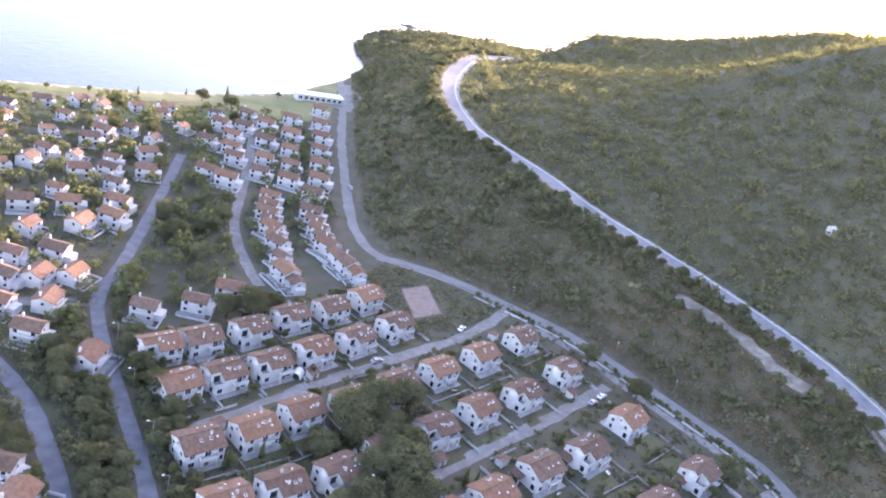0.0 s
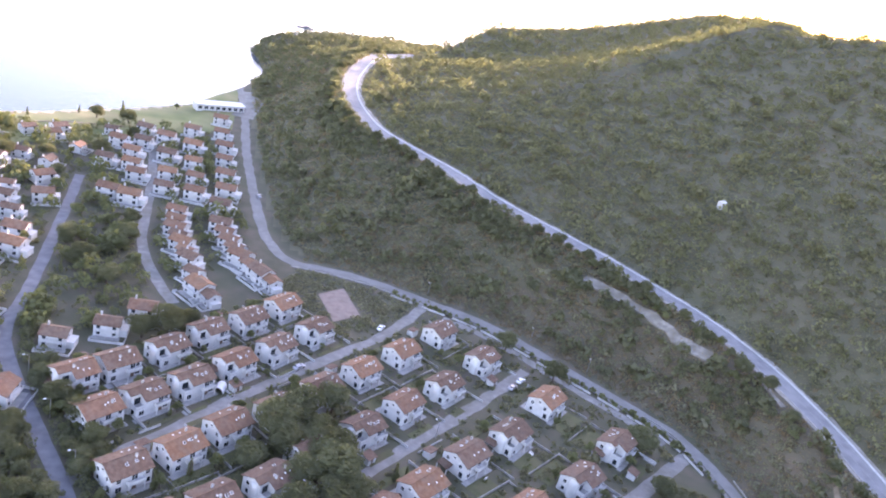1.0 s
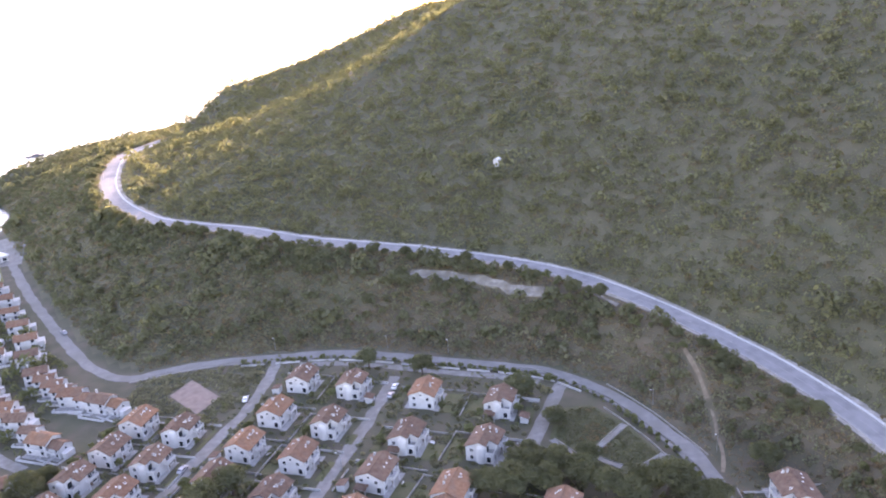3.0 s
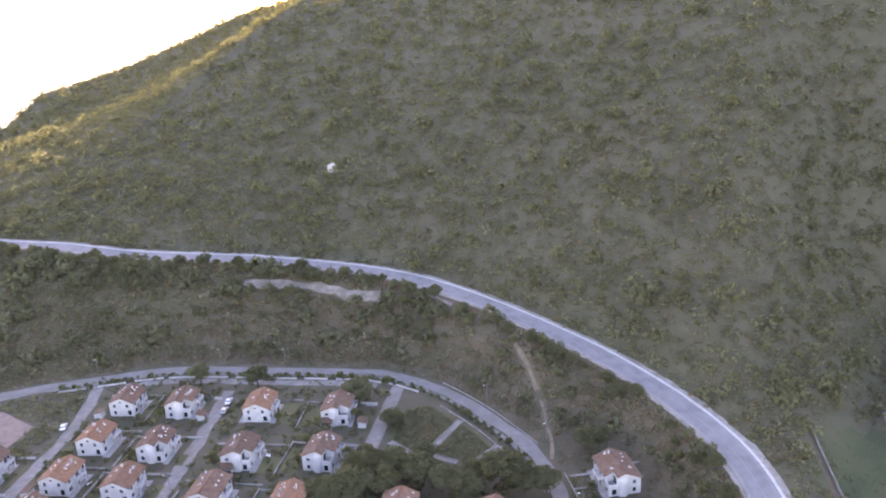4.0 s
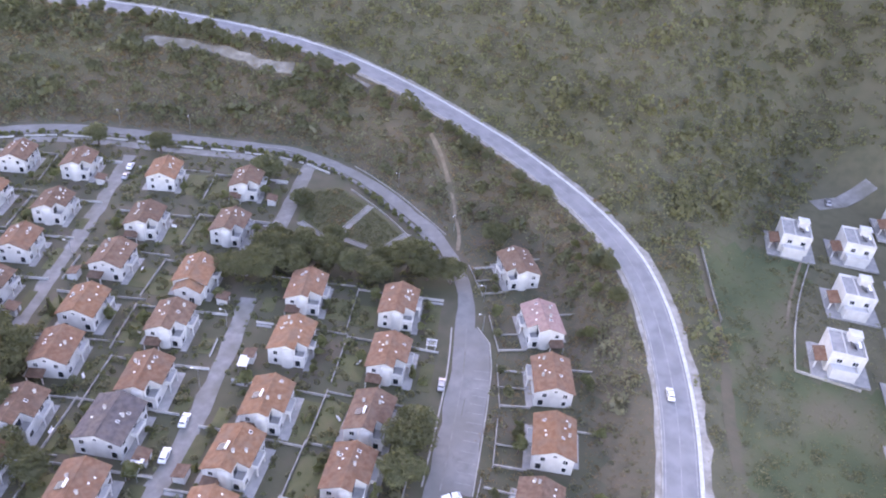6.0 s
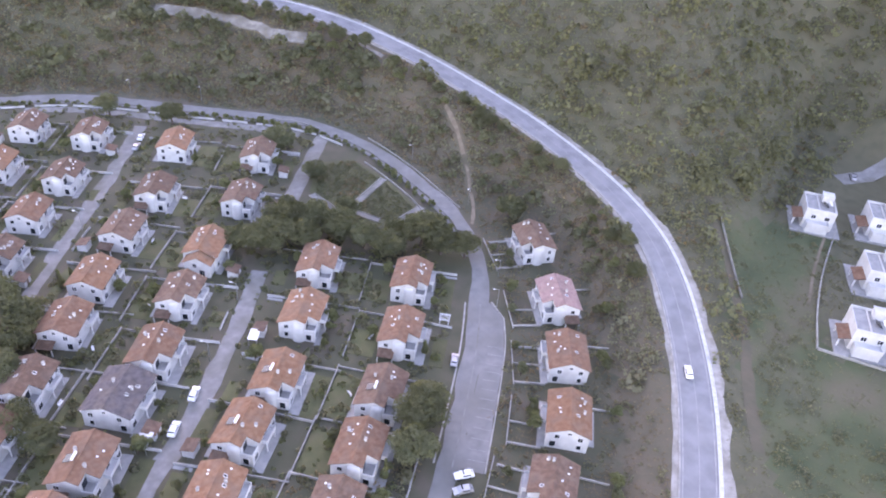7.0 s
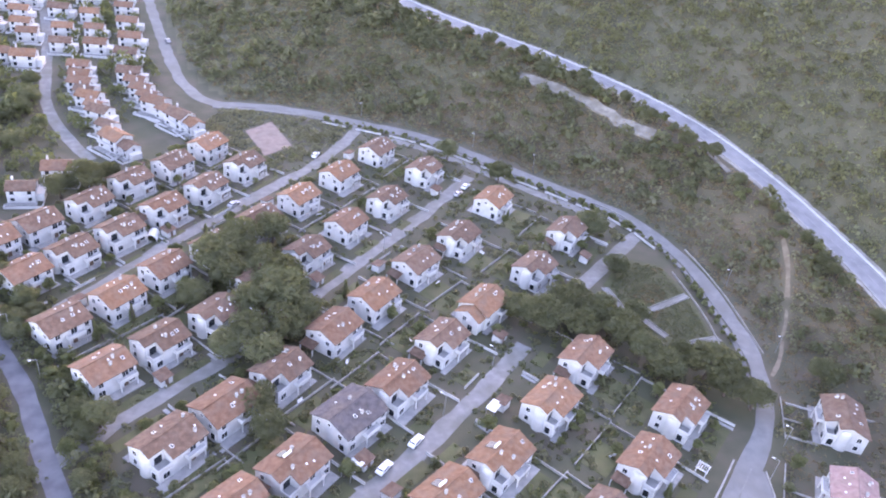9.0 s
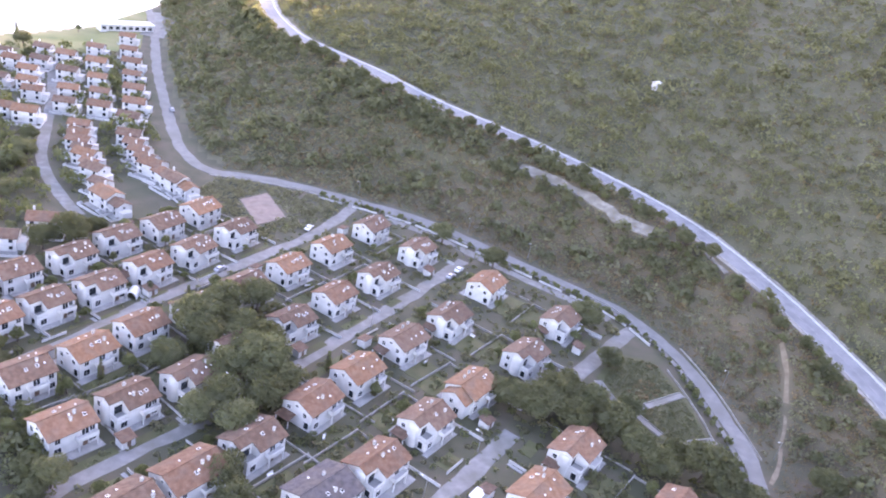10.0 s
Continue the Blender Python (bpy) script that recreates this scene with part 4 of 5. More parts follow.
v0 = villa(0)
VILLAS = ((205.4, 41.6), (217.2, 25.6), (190.3, 16.4), (162.6, 9.7), (242.9, 19.1), (211, 4), (186, -4), (162, -11), (140, -19), (120, -28))
for i, (x, y) in enumerate(VILLAS):
    m = pose(x, y, h1(x, y) + .3, 0, 0, 28 + (i % 3))
    if i:
        copy_thing(v0, m)
    else:
        v0.matrix_basis = m
for o in [o for o in scene.objects if o.parent is None and o.name.startswith("villa")]:
    o.scale = (1.12, 1.12, 1.0)
ribbon("street", [(259, 35), (249, 40), (238, 46)], (-3, 0, 3), 0.12, M["street"], "small concrete car park by the villas", "street")
ribbon("garden_wall", [(150, 16.5), (166, 23.3), (184, 29), (205.8, 34.2)], (-.15, .15), .8, M["concrete"], "low pale wall along the villa gardens", "wall", thick=1.6, kind="")
ribbon("garden_wall", [(150, 16.5), (154, 6), (156, 1)], (-.15, .15), .8, M["concrete"], "low pale wall along the villa gardens", "wall", thick=1.6, kind="")
ribbon("footpath", [(166, 24.5), (184, 30.2), (205.8, 35.4)], (.8, 1.6), 0.1, M["dirt"], "brown footpath beside the villa gardens", "path")
ribbon("fence", [(150.3, 38.8), (157, 44.5), (165, 52), (172, 58.5)], (-.08, .08), 1.1, M["concrete"], "thin pale fence along a field", "fence", thick=1.4, kind="")
ribbon("field_track", FIELD_TRACK, (-1.4, 0, 1.4), 0.06, M["bank"], "brown dirt track below the hill road", "track", ragged=0.4)

# long white beach hall
hall = new("beach_hall")
hall.matrix_basis = pose(-48, 495, h1(-48, 495), 0, 0, 22)
part("wall", boxes((-15, 15, -4, 4, -.8, 3.6)), M["plaster"], hall)
part("roof", boxes((-15.6, 15.6, -4.6, 4.6, 3.6, 4.0)), M["canvas"], hall, "white flat roof")
for i in range(8):
    window(hall, -13 + i * 3.7, -4.0, .8, 0, 2.2, 1.8)
tagged(hall, "long low white hall with a flat roof near the beach", "hall")
bm = bmesh.new()
box(bm, -9, 9, -2.2, 2.2, -.3, .9)
box(bm, -2, 4, -1.2, 1.2, .9, 2.2)
boat = new("boat")
boat.matrix_basis = pose(17.7, 889, -2.9, 0, 0, 12)
part("hull", bm, M["lane"], boat)
tagged(boat, "small dark boat lying off the headland", "boat")
ribbon("street", [(-33, 486), (-30, 501), (-26, 528), (-30, 551)], (-6, 0, 7), 0.16, M["street"], "pale concrete yard at the end of the street", "street", ragged=0.5)

ribbon("footpath", [(-178, 371), (-168, 391), (-155, 415), (-146, 430)], (-1.2, 1.2), .1, M["dirt"], "pale sandy path to the beach", "path", ragged=.3)
ribbon("footpath", [(-93, 432), (-124, 424), (-161, 402), (-202, 377)], (-1.0, 1.0), .13, M["dirt"], "pale sandy path along the shore meadow", "path", ragged=.3)

# white hut on the hillside
hut = new("hut")
hx, hy = 187, 308
hut.matrix_basis = pose(hx, hy, h1(hx, hy) + .2, 0, 0, 25)
part("wall", gable_mesh(-1.5, 1.5, -1.3, 1.3, -1.2, 2.6, 3.2), M["plaster"], hut)
part("roof", roof_mesh(-1.5, 1.5, -1.3, 1.3, 2.6, 3.2, .25, .16), M["canvas"], hut, "white painted roof")
part("door", boxes((-.4, .4, -1.36, -1.28, 0, 1.8)), M["wood"], hut)
tagged(hut, "small white hut alone among the hillside scrub", "hut")


# ---- gardens ----
def wall_strip(x0, y0, x1, y1, h=0.9, w=0.22, label="low white garden wall", material=None):
    """A garden wall between two points, with a coping."""
    L = math.hypot(x1 - x0, y1 - y0)
    root = new("garden_wall", bpy.data.meshes.new("garden_wall"))
    mx, my = (x0 + x1) / 2, (y0 + y1) / 2
    root.matrix_basis = pose(mx, my, h1(mx, my), 0, 0, math.degrees(math.atan2(y1 - y0, x1 - x0)))
    bm = boxes((-L / 2, L / 2, -w / 2, w / 2, -.5, h))
    box(bm, -L / 2 - .03, L / 2 + .03, -w / 2 - .04, w / 2 + .04, h, h + .07)
    for f in bm.faces[6:] if bm.faces.ensure_lookup_table() is None else ():
        f.material_index = 1
    root.data = finish("garden_wall", bm, [material or M["concrete"], M["concrete"]])
    return tagged(root, label, "wall", "garden walls")


SLAB = random.Random(3)


def slab(name, f, u0, u1, n0, n1, material, label, category, z=0.05):
    """A thin plate on the ground between two places along and across a plot."""
    bm = bmesh.new()
    z += SLAB.uniform(0, .03)
    low, high = [[bm.verts.new((*f(u, n), zz)) for u, n in ((u0, n0), (u0, n1), (u1, n1), (u1, n0))] for zz in (-.2, z)]
    bm.faces.new(high)
    for i in range(4):
        bm.faces.new((low[i], low[(i + 1) % 4], high[(i + 1) % 4], high[i]))
    bmesh.ops.recalc_face_normals(bm, faces=bm.faces)
    return tagged(new(name, finish(name, bm, material)), label, category, kind="structure")


def plot(x, y, turn):
    """Places on a plot from its house: u along the row, n across it towards the front."""
    c, s = math.cos(radians(turn)), math.sin(radians(turn))
    return lambda u, n: (x + u * c + n * s, y + u * s - n * c)


def street_gap(x, y):
    return min(float(seg_dist(np.array([x]), np.array([y]), l)[0][0]) for l in STREETS + [RING])


R = random.Random(31)
for hx, hy, turn, street, mid in SPOTS:
    f = plot(hx, hy, turn)
    s = 1 if street > 0 else -1
    a, b = sorted((street - s * 0.4, s * 7.8))
    if R.random() < .85:
        slab("lawn", f, -6.6, R.choice((-.8, 3.5, 6.2)), a + .3, b - .1, M["lawn"], "small dull green front lawn", "lawn", 0.06)
    if R.random() < .6:
        slab("garden_path", f, 6.9, 7.8, a, b + .3, M["paving"], "pale concrete path to a front door", "path", 0.09)
    a2, b2 = sorted((mid + s * .5, -s * 5.6))
    if R.random() < .8 and b2 - a2 > 2:
        slab("lawn", f, -7, R.choice((6, 2)), a2, b2, M["lawn"], "dull green back garden lawn", "lawn", 0.055)
    # boundary across the plot, from the street to the wall between the rows
    h = R.uniform(.4, .75)
    wall_strip(*f(8.3 + R.uniform(-.4, .4), street - s * .2), *f(8.3, s * 3), h + .1, .2, "low white front garden wall", M["plaster"])
    wall_strip(*f(8.3, s * 3), *f(8.3, mid), h, .13, "thin cream boundary wall between gardens")
    if R.random() < .22:
        wall_strip(*f(-7.4, street), *f(R.choice((-1, 3.6)), street), R.uniform(.5, .8), .2, "white street-front garden wall", M["plaster"])
    if s > 0 or street == -12 and mid < 10:
        wall_strip(*f(-8.7, mid), *f(8.7, mid), .65, .15, "rough back garden wall")
    for _ in range(R.choice((1, 2, 3, 3, 4))):
        p = f(R.uniform(-8, 8), R.choice((s * R.uniform(6, 9), -s * R.uniform(5.6, 8))))
        if street_gap(*p) > 3.4:
            plant(R.choice(("olive_tree", "garden_tree", "olive_tree", "garden_tree", "garden_tree", "cypress_tree")), *p, R.uniform(.55, 1.0), R)
    if R.random() < .3:
        # a round-topped table or a stack of boards left out on the grass
        tx, ty = f(R.uniform(-5, 5), -s * 7.5)
        seat = new("garden_bench")
        seat.matrix_basis = pose(tx, ty, h1(tx, ty), 0, 0, R.uniform(0, 360))
        part("seat", boxes((-.8, .8, -.25, .25, .42, .48)), M["tank"], seat)
        part("backrest", boxes((-.8, .8, .24, .3, .55, .95)), M["tank"], seat)
        for lx in (-.7, .7):
            part("leg", boxes((lx - .05, lx + .05, -.22, .28, -.05, .42)), M["metal"], seat)
        tagged(seat, "white garden bench on a lawn behind a house", "bench", "garden benches")


def shed(seed):
    """A low garden shed with a tiled lean-to roof and a plank door."""
    root = new("garden_shed")
    part("wall", boxes((-1.5, 1.5, -1.3, 1.3, -.3, 2.0)), M["plaster"], root)
    bm = bmesh.new()
    vs = [bm.verts.new((x, y, z + d)) for d in (0, .14) for x, y, z in ((-1.8, -1.6, 2.02), (1.8, -1.6, 2.02), (1.8, 1.6, 2.62), (-1.8, 1.6, 2.62))]
    for f in ((3, 2, 1, 0), (4, 5, 6, 7), (0, 1, 5, 4), (1, 2, 6, 5), (2, 3, 7, 6), (3, 0, 4, 7)):
        bm.faces.new([vs[i] for i in f])
    part("roof", bm, M["tile_brown"], root, "brown tiled lean-to roof")
    part("gable_strip", boxes((-1.5, 1.5, 1.1, 1.3, 2.0, 2.5)), M["plaster"], root)
    part("door", boxes((-.45, .45, -1.36, -1.28, 0, 1.85)), M["wood"], root, "brown plank door")
    return tagged(root, "small garden shed with a brown tiled lean-to roof", "shed", "garden sheds")


R2 = random.Random(77)
shed0 = None
for hx, hy, turn, street, mid in SPOTS:
    if R2.random() < .33:
        s = 1 if street > 0 else -1
        x, y = plot(hx, hy, turn)(-5.6, street - s * 2.6)
        m = pose(x, y, h1(x, y), 0, 0, turn + (180 if s < 0 else 0))
        if shed0:
            copy_thing(shed0, m)
        else:
            shed0 = shed(0)
            shed0.matrix_basis = m
for k, (x, y, a) in enumerate(HROW):
    ca, sa = math.cos(radians(a)), math.sin(radians(a))
    f = lambda dx, dy: (x + dx * ca - dy * sa, y + dx * sa + dy * ca)
    far = 13.0
    wall_strip(*f(-7.0, 5.4), *f(-7.0, far), .5, .3, "low white garden wall running to the ring road")
    wall_strip(*f(-.8, 6.0), *f(-.8, far), .45, .14, "thin cream boundary wall between gardens")
    if k % 2 == 0:
        wall_strip(*f(5.2, 5.6), *f(5.2, far - 1), .45, .3, "low white garden wall running to the ring road", M["plaster"])
    wall_strip(*f(-8, far), *f(7, far), .5, .14, "thin cream boundary wall between gardens")
    wall_strip(*f(7.2, -5.4), *f(7.2, -12), .5, .2, "rough back garden wall")
    for _ in range(4):
        plant(R.choice(("garden_tree", "olive_tree")), *f(R.uniform(-8, 8), R.choice((R.uniform(7, 14), R.uniform(-14, -7)))), R.uniform(.6, 1.1), R)

# parking bays where the ring road widens
BAY = [(98, 88), (90, 81.5), (81, 74.8), (66.7, 65.2), (54, 57)]
EDGE = [(94, 88.5), (92.5, 84), (88, 80), (81, 74.8), (66.7, 65.2), (54, 57)]
ribbon("street", EDGE, (1.9, 5, 7.6), .088, M["ring"], "patched concrete parking strip beside the ring road", "street", ragged=.3)
ribbon("kerb", EDGE, (7.6, 7.9), .22, M["concrete"], "pale kerb of the parking strip", "kerb")
ribbon("kerb", BAY, (-3.6, -3.2), .22, M["concrete"], "pale kerb of the ring road", "kerb")
ribbon("patch_line", BAY, (.5, .8), .125, M["street"], "pale patched trench along the road", "road marking", thick=.01)
bp = smooth_line(BAY, 2.7)
for i in range(5, len(bp) - 1):
    t = (bp[i + 1] - bp[i]) / np.linalg.norm(bp[i + 1] - bp[i])
    nn = np.array([-t[1], t[0]])
    bm = bmesh.new()
    vs = [bm.verts.new((*(bp[i] + nn * o + t * w), .1)) for o, w in ((3.4, -.05), (7.2, -.05), (7.2, .05), (3.4, .05))]
    bm.faces.new(vs)
    tagged(new("bay_line", finish("bay_line", bm, M["paving"])), "worn white line of a parking bay", "road marking", kind="structure")

# planted strip and low walls inside the ring road
HEDGE = []
ringp = [p for p in smooth_line(RING, 3.0) if p[0] > 35 and p[1] > 100]
for i in range(0, len(ringp) - 4, 4):
    a, b = ringp[i], ringp[i + 3]
    t = (b - a) / np.linalg.norm(b - a)
    nn = np.array([t[1], -t[0]])
    p, q = a + nn * 6.2, b + nn * 6.2
    if a[0] < 104 or a[1] > 184:
        wall_strip(*p, *q, .7, .22, "low white wall of the planted strip", M["plaster"])
    for k in range(6):
        c = a + (b - a) * (k + .3) / 4.5 + nn * ((4.0, 5.2)[k % 2] + R.uniform(-.3, .3))
        HEDGE.append(c)

# park between the ring road and the last houses
PARK_LINES = [[(96.7, 156.5), (96.9, 149), (98.7, 143.2), (120.5, 149.3)], [(107.9, 129.1), (118.7, 130)], [(100.5, 142), (103.5, 133)]]
for line in PARK_LINES:
    ribbon("park_path", line, (-.8, .8), .14, M["street"], "pale paved path through the small park", "path", step=2.0)
    for o in (-1.15, 1.0):
        ribbon("path_edge", line, (o, o + .14), .32, M["concrete"], "thin pale edging of the park path", "wall", step=2.0, thick=.5)
for line in ([(116, 203), (121.5, 196), (124.5, 187)], [(134, 172), (134, 163), (132.7, 148), (130.5, 136), (127.6, 122)], [(122.5, 161), (121.5, 149), (119.5, 136), (116, 124)]):
    ribbon("ring_wall", line, (-.06, .06), .5, M["concrete"], "thin pale concrete wall along the ring road", "wall", step=2.0, thick=1.3)
bm = bmesh.new()
vs = [bm.verts.new((x, y, .06)) for x, y in ((97, 158), (99, 131), (116, 125), (121, 149), (120.5, 165), (110, 170))]
bm.faces.new(vs)
bmesh.ops.recalc_face_normals(bm, faces=bm.faces)
r = bmesh.ops.extrude_face_region(bm, geom=bm.faces[:])
bmesh.ops.translate(bm, vec=(0, 0, -.2), verts=[v for v in r["geom"] if isinstance(v, bmesh.types.BMVert)])
bmesh.ops.recalc_face_normals(bm, faces=bm.faces)
tagged(new("lawn", finish("lawn", bm, M["lawn"])), "open green lawn of the small park", "lawn", kind="structure")
ribbon("street", PARK_STREET, (-2.4, 0, 2.4), .075, M["street"], "short concrete street end by the park", "street", ragged=.2)


# ---- cars ----
def car(paint, seed):
    root = new("car")
    bm = bmesh.new()
    prof = [(-2.1, .35), (2.1, .35), (2.15, .75), (1.25, .92), (.55, 1.42), (-1.25, 1.45), (-1.95, .98), (-2.15, .8)]
    a, b = [[bm.verts.new((x, y * (1 if z < 1.2 else .82), z)) for x, z in prof] for y in (-.86, .86)]
    bm.faces.new(a)
    bm.faces.new(b[::-1])
    for i in range(8):
        bm.faces.new((a[i], b[i], b[(i + 1) % 8], a[(i + 1) % 8]))
    bmesh.ops.recalc_face_normals(bm, faces=bm.faces)
    bmesh.ops.bevel(bm, geom=bm.edges[:], offset=.06, segments=1, affect="EDGES")
    part("body", bm, M[paint], root)
    part("windscreen", boxes((.62, .66, -.62, .62, .98, 1.33)), M["glass"], root).matrix_basis = pose(.28, 0, .38, 0, -28, 0)
    part("rear_window", boxes((-1.62, -1.58, -.6, .6, 1.0, 1.36)), M["glass"], root).matrix_basis = pose(-.1, 0, .02, 0, 6, 0)
    for y in (-.8, .8):
        part("side_window", boxes((-1.2, .5, y - .03, y + .03, .98, 1.34)), M["glass"], root)
    for x in (-1.35, 1.35):
        for y in (-.82, .82):
            bm = bmesh.new()
            beam(bm, (x, y - .1, .32), (x, y + .1, .32), .32, .32, 14)
            wh = part("wheel", bm, M["rubber"], root)
            bm = bmesh.new()
            beam(bm, (x, y - .11, .32), (x, y + .11, .32), .19, .19, 10)
            part("rim", bm, M["metal"], wh)
    for y in (-.6, .6):
        part("headlight", boxes((2.06, 2.17, y - .16, y + .16, .62, .76)), M["tank"], root)
    return tagged(root, "white hatchback car parked on a street" if paint == "carpaint" else "silver hatchback car parked on a street", "car", "parked cars")


CARS = {}
for x, y, a, p in ((114, 34.6, 37, "carpaint"), (25.5, 109, 40, "carpaint"), (17, 103.2, 40, "carpaint"), (54.5, 53.2, 150, "carpaint"), (51.6, 50.8, 150, "carpaint_grey"), (77.5, 77.5, 37, "carpaint_grey"), (243, 43, 30, "carpaint_grey"),
                   (73.8, 217.5, 45, "carpaint"), (69.5, 212.8, 45, "carpaint_grey"), (26.5, 243.5, 60, "carpaint"), (-4, 212.4, 45, "carpaint_grey"), (-20, 356, 100, "carpaint_grey")):
    on_main = abs(x - 114) < .1
    z = float(seg_dist(np.array([x]), np.array([y]), MAIN)[1][0]) + .2 if on_main else h1(x, y) + .1
    m = pose(x, y, z, 0, 0, a)
    if p in CARS:
        c = copy_thing(CARS[p], m)
    else:
        c = CARS[p] = car(p, 0)
        c.matrix_basis = m
    if on_main:
        tagged(c, "white hatchback on the curving hill road")

# canopies and a tent
for x, y, a, L, W in ((45.6, 114.6, 40, 3.8, 2.4), (10.3, 103.5, 38, 4.4, 2.8)):
    root = new("carport")
    root.matrix_basis = pose(x, y, h1(x, y), 0, 0, a)
    part("roof", boxes((-L / 2, L / 2, -W / 2, W / 2, 2.3, 2.42)), M["canvas"], root, "flat white sheet roof")
    for sx in (-1, 1):
        for sy in (-1, 1):
            part("post", boxes((sx * (L / 2 - .2) - .06, sx * (L / 2 - .2) + .06, sy * (W / 2 - .2) - .06, sy * (W / 2 - .2) + .06, -.2, 2.3)), M["metal"], root)
    tagged(root, "small carport with a flat white roof", "carport", "carports")
pergola = new("pergola")
pergola.matrix_basis = pose(85.5, 88.6, h1(85.5, 88.6), 0, 0, 36)
for sx in (-1.1, 1.1):
    for sy in (-1.1, 1.1):
        part("post", boxes((sx - .07, sx + .07, sy - .07, sy + .07, -.2, 2.2)), M["frame"], pergola)
    part("beam", boxes((sx - .08, sx + .08, -1.4, 1.4, 2.2, 2.36)), M["frame"], pergola)
for i in range(6):
    part("slat", boxes((-1.4, 1.4, -1.25 + i * .5 - .06, -1.25 + i * .5 + .06, 2.36, 2.46)), M["frame"], pergola)
tagged(pergola, "small pale slatted garden pergola on four posts", "pergola")
bm = bmesh.new()
prev = None
for i in range(9):
    a = math.pi * i / 8
    cur = [bm.verts.new((x, 1.5 * math.cos(a), 2.0 * math.sin(a))) for x in (-2, 2)]
    if prev:
        bm.faces.new((prev[0], prev[1], cur[1], cur[0]))
    prev = cur
tent = new("tent")
tent.matrix_basis = pose(-27.5, 197, 0, 0, 0, 75)
t1 = part("cover", bm, M["canvas"], tent)
t1.modifiers.new("thickness", "SOLIDIFY").thickness = .05
tagged(tent, "small rounded white tent in a garden", "tent")


# ---- street lamps ----
def street_lamp():
    root = new("street_lamp")
    bm = bmesh.new()
    beam(bm, (0, 0, -.3), (0, 0, 6), .09, .06, 8)
    part("pole", bm, M["metal"], root)
    bm = bmesh.new()
    beam(bm, (0, 0, 5.9), (1.3, 0, 6.3), .05, .04, 6)
    part("arm", bm, M["metal"], root)
    part("lamp_head", boxes((1.1, 1.7, -.14, .14, 6.2, 6.34)), M["tank"], root)
    return tagged(root, "grey metal street lamp on a slim pole", "street lamp", "street lamps")


l0 = street_lamp()
first = True
for x, y, a in ((-51, 142, 200), (-59, 159, 200), (-69, 178, 200), (-79, 197, 200), (136, 152, 180), (131.5, 122, 190), (104, 229, 220), (87, 248, 220), (50, 276, 230), (111, 92, 150), (101, 84, 140), (36, 182, 130), (-4, 152, 130), (34, 116, 130), (51, 129.5, 130)):
    m = pose(x, y, h1(x, y), 0, 0, a)
    if first:
        l0.matrix_basis = m
        first = False
    else:
        copy_thing(l0, m)


# ---- woods, scrub and rocks ----
R = random.Random(41)
mp = smooth_line(MAIN, 5.0)
for i in range(4, len(mp) - 1):
    a, b = mp[i][:2], mp[i + 1][:2]
    t = (b - a) / np.linalg.norm(b - a)
    nn = np.array([-t[1], t[0]])
    if a[1] > 55 and R.random() < (.75 if a[1] > 130 else .5):
        c = a + nn * R.uniform(8.5, 12.5)
        plant(R.choice(("pine_tree", "pine_tree", "garden_tree")), *c, R.uniform(.4, .75) if a[1] > 130 else R.uniform(.4, .65), R)
    if a[1] > 60 and R.random() < .4:
        plant("garden_tree", *(a + nn * R.uniform(10, 16)), R.uniform(.6, 1.1), R)
for line, w in (([(-34, 90), (-40, 114), (-47, 137), (-56, 157), (-66, 178), (-78, 200)], 5.5), ([(-50, 100), (-57, 122), (-66, 145), (-78, 168), (-92, 188)], 4.5), ([(-66, 116), (-76, 133), (-86, 148), (-100, 166)], 3.0)):
    for p in smooth_line(line, 4.0):
        for _ in range(3):
            x, y = p[0] + R.uniform(-w, w), p[1] + R.uniform(-2, 2)
            if min(float(seg_dist(np.array([x]), np.array([y]), l)[0][0]) for l in ROADS[1:3]) > 3.6:
                plant(R.choice(("pine_tree", "garden_tree", "garden_tree")), x, y, R.uniform(.5, .85), R)
for _ in range(60):
    x, y = R.uniform(-92, -53), R.uniform(245, 313)
    if inside(np.array([x]), np.array([y]), [(-89, 296), (-68, 308), (-60, 252), (-88, 247)])[0]:
        plant(R.choice(("pine_tree", "garden_tree")), x, y, R.uniform(.5, .9), R)
for _ in range(190):
    x, y = R.uniform(-260, -60), R.uniform(190, 440)
    if y < 350 + (x + 233) * 0.5 and min((Vector((x, y)) - p).length for p in TAKEN) > 6.5 and min(float(seg_dist(np.array([x]), np.array([y]), l)[0][0]) for l in ROADS) > 4.5:
        plant(R.choice(("pine_tree", "garden_tree", "garden_tree", "cypress_tree")), x, y, R.uniform(.6, 1.1), R)
for x, y, k, s in ((-98, 456, "cypress_tree", 1.5), (-109, 442, "pine_tree", .9), (-119, 448, "cypress_tree", .8), (-140, 429, "cypress_tree", .8), (-177, 402, "garden_tree", .8), (-160, 413, "garden_tree", .7), (-72, 485, "garden_tree", .9), (-92, 439, "pine_tree", 1.0)):
    plant(k, x, y, s, R)


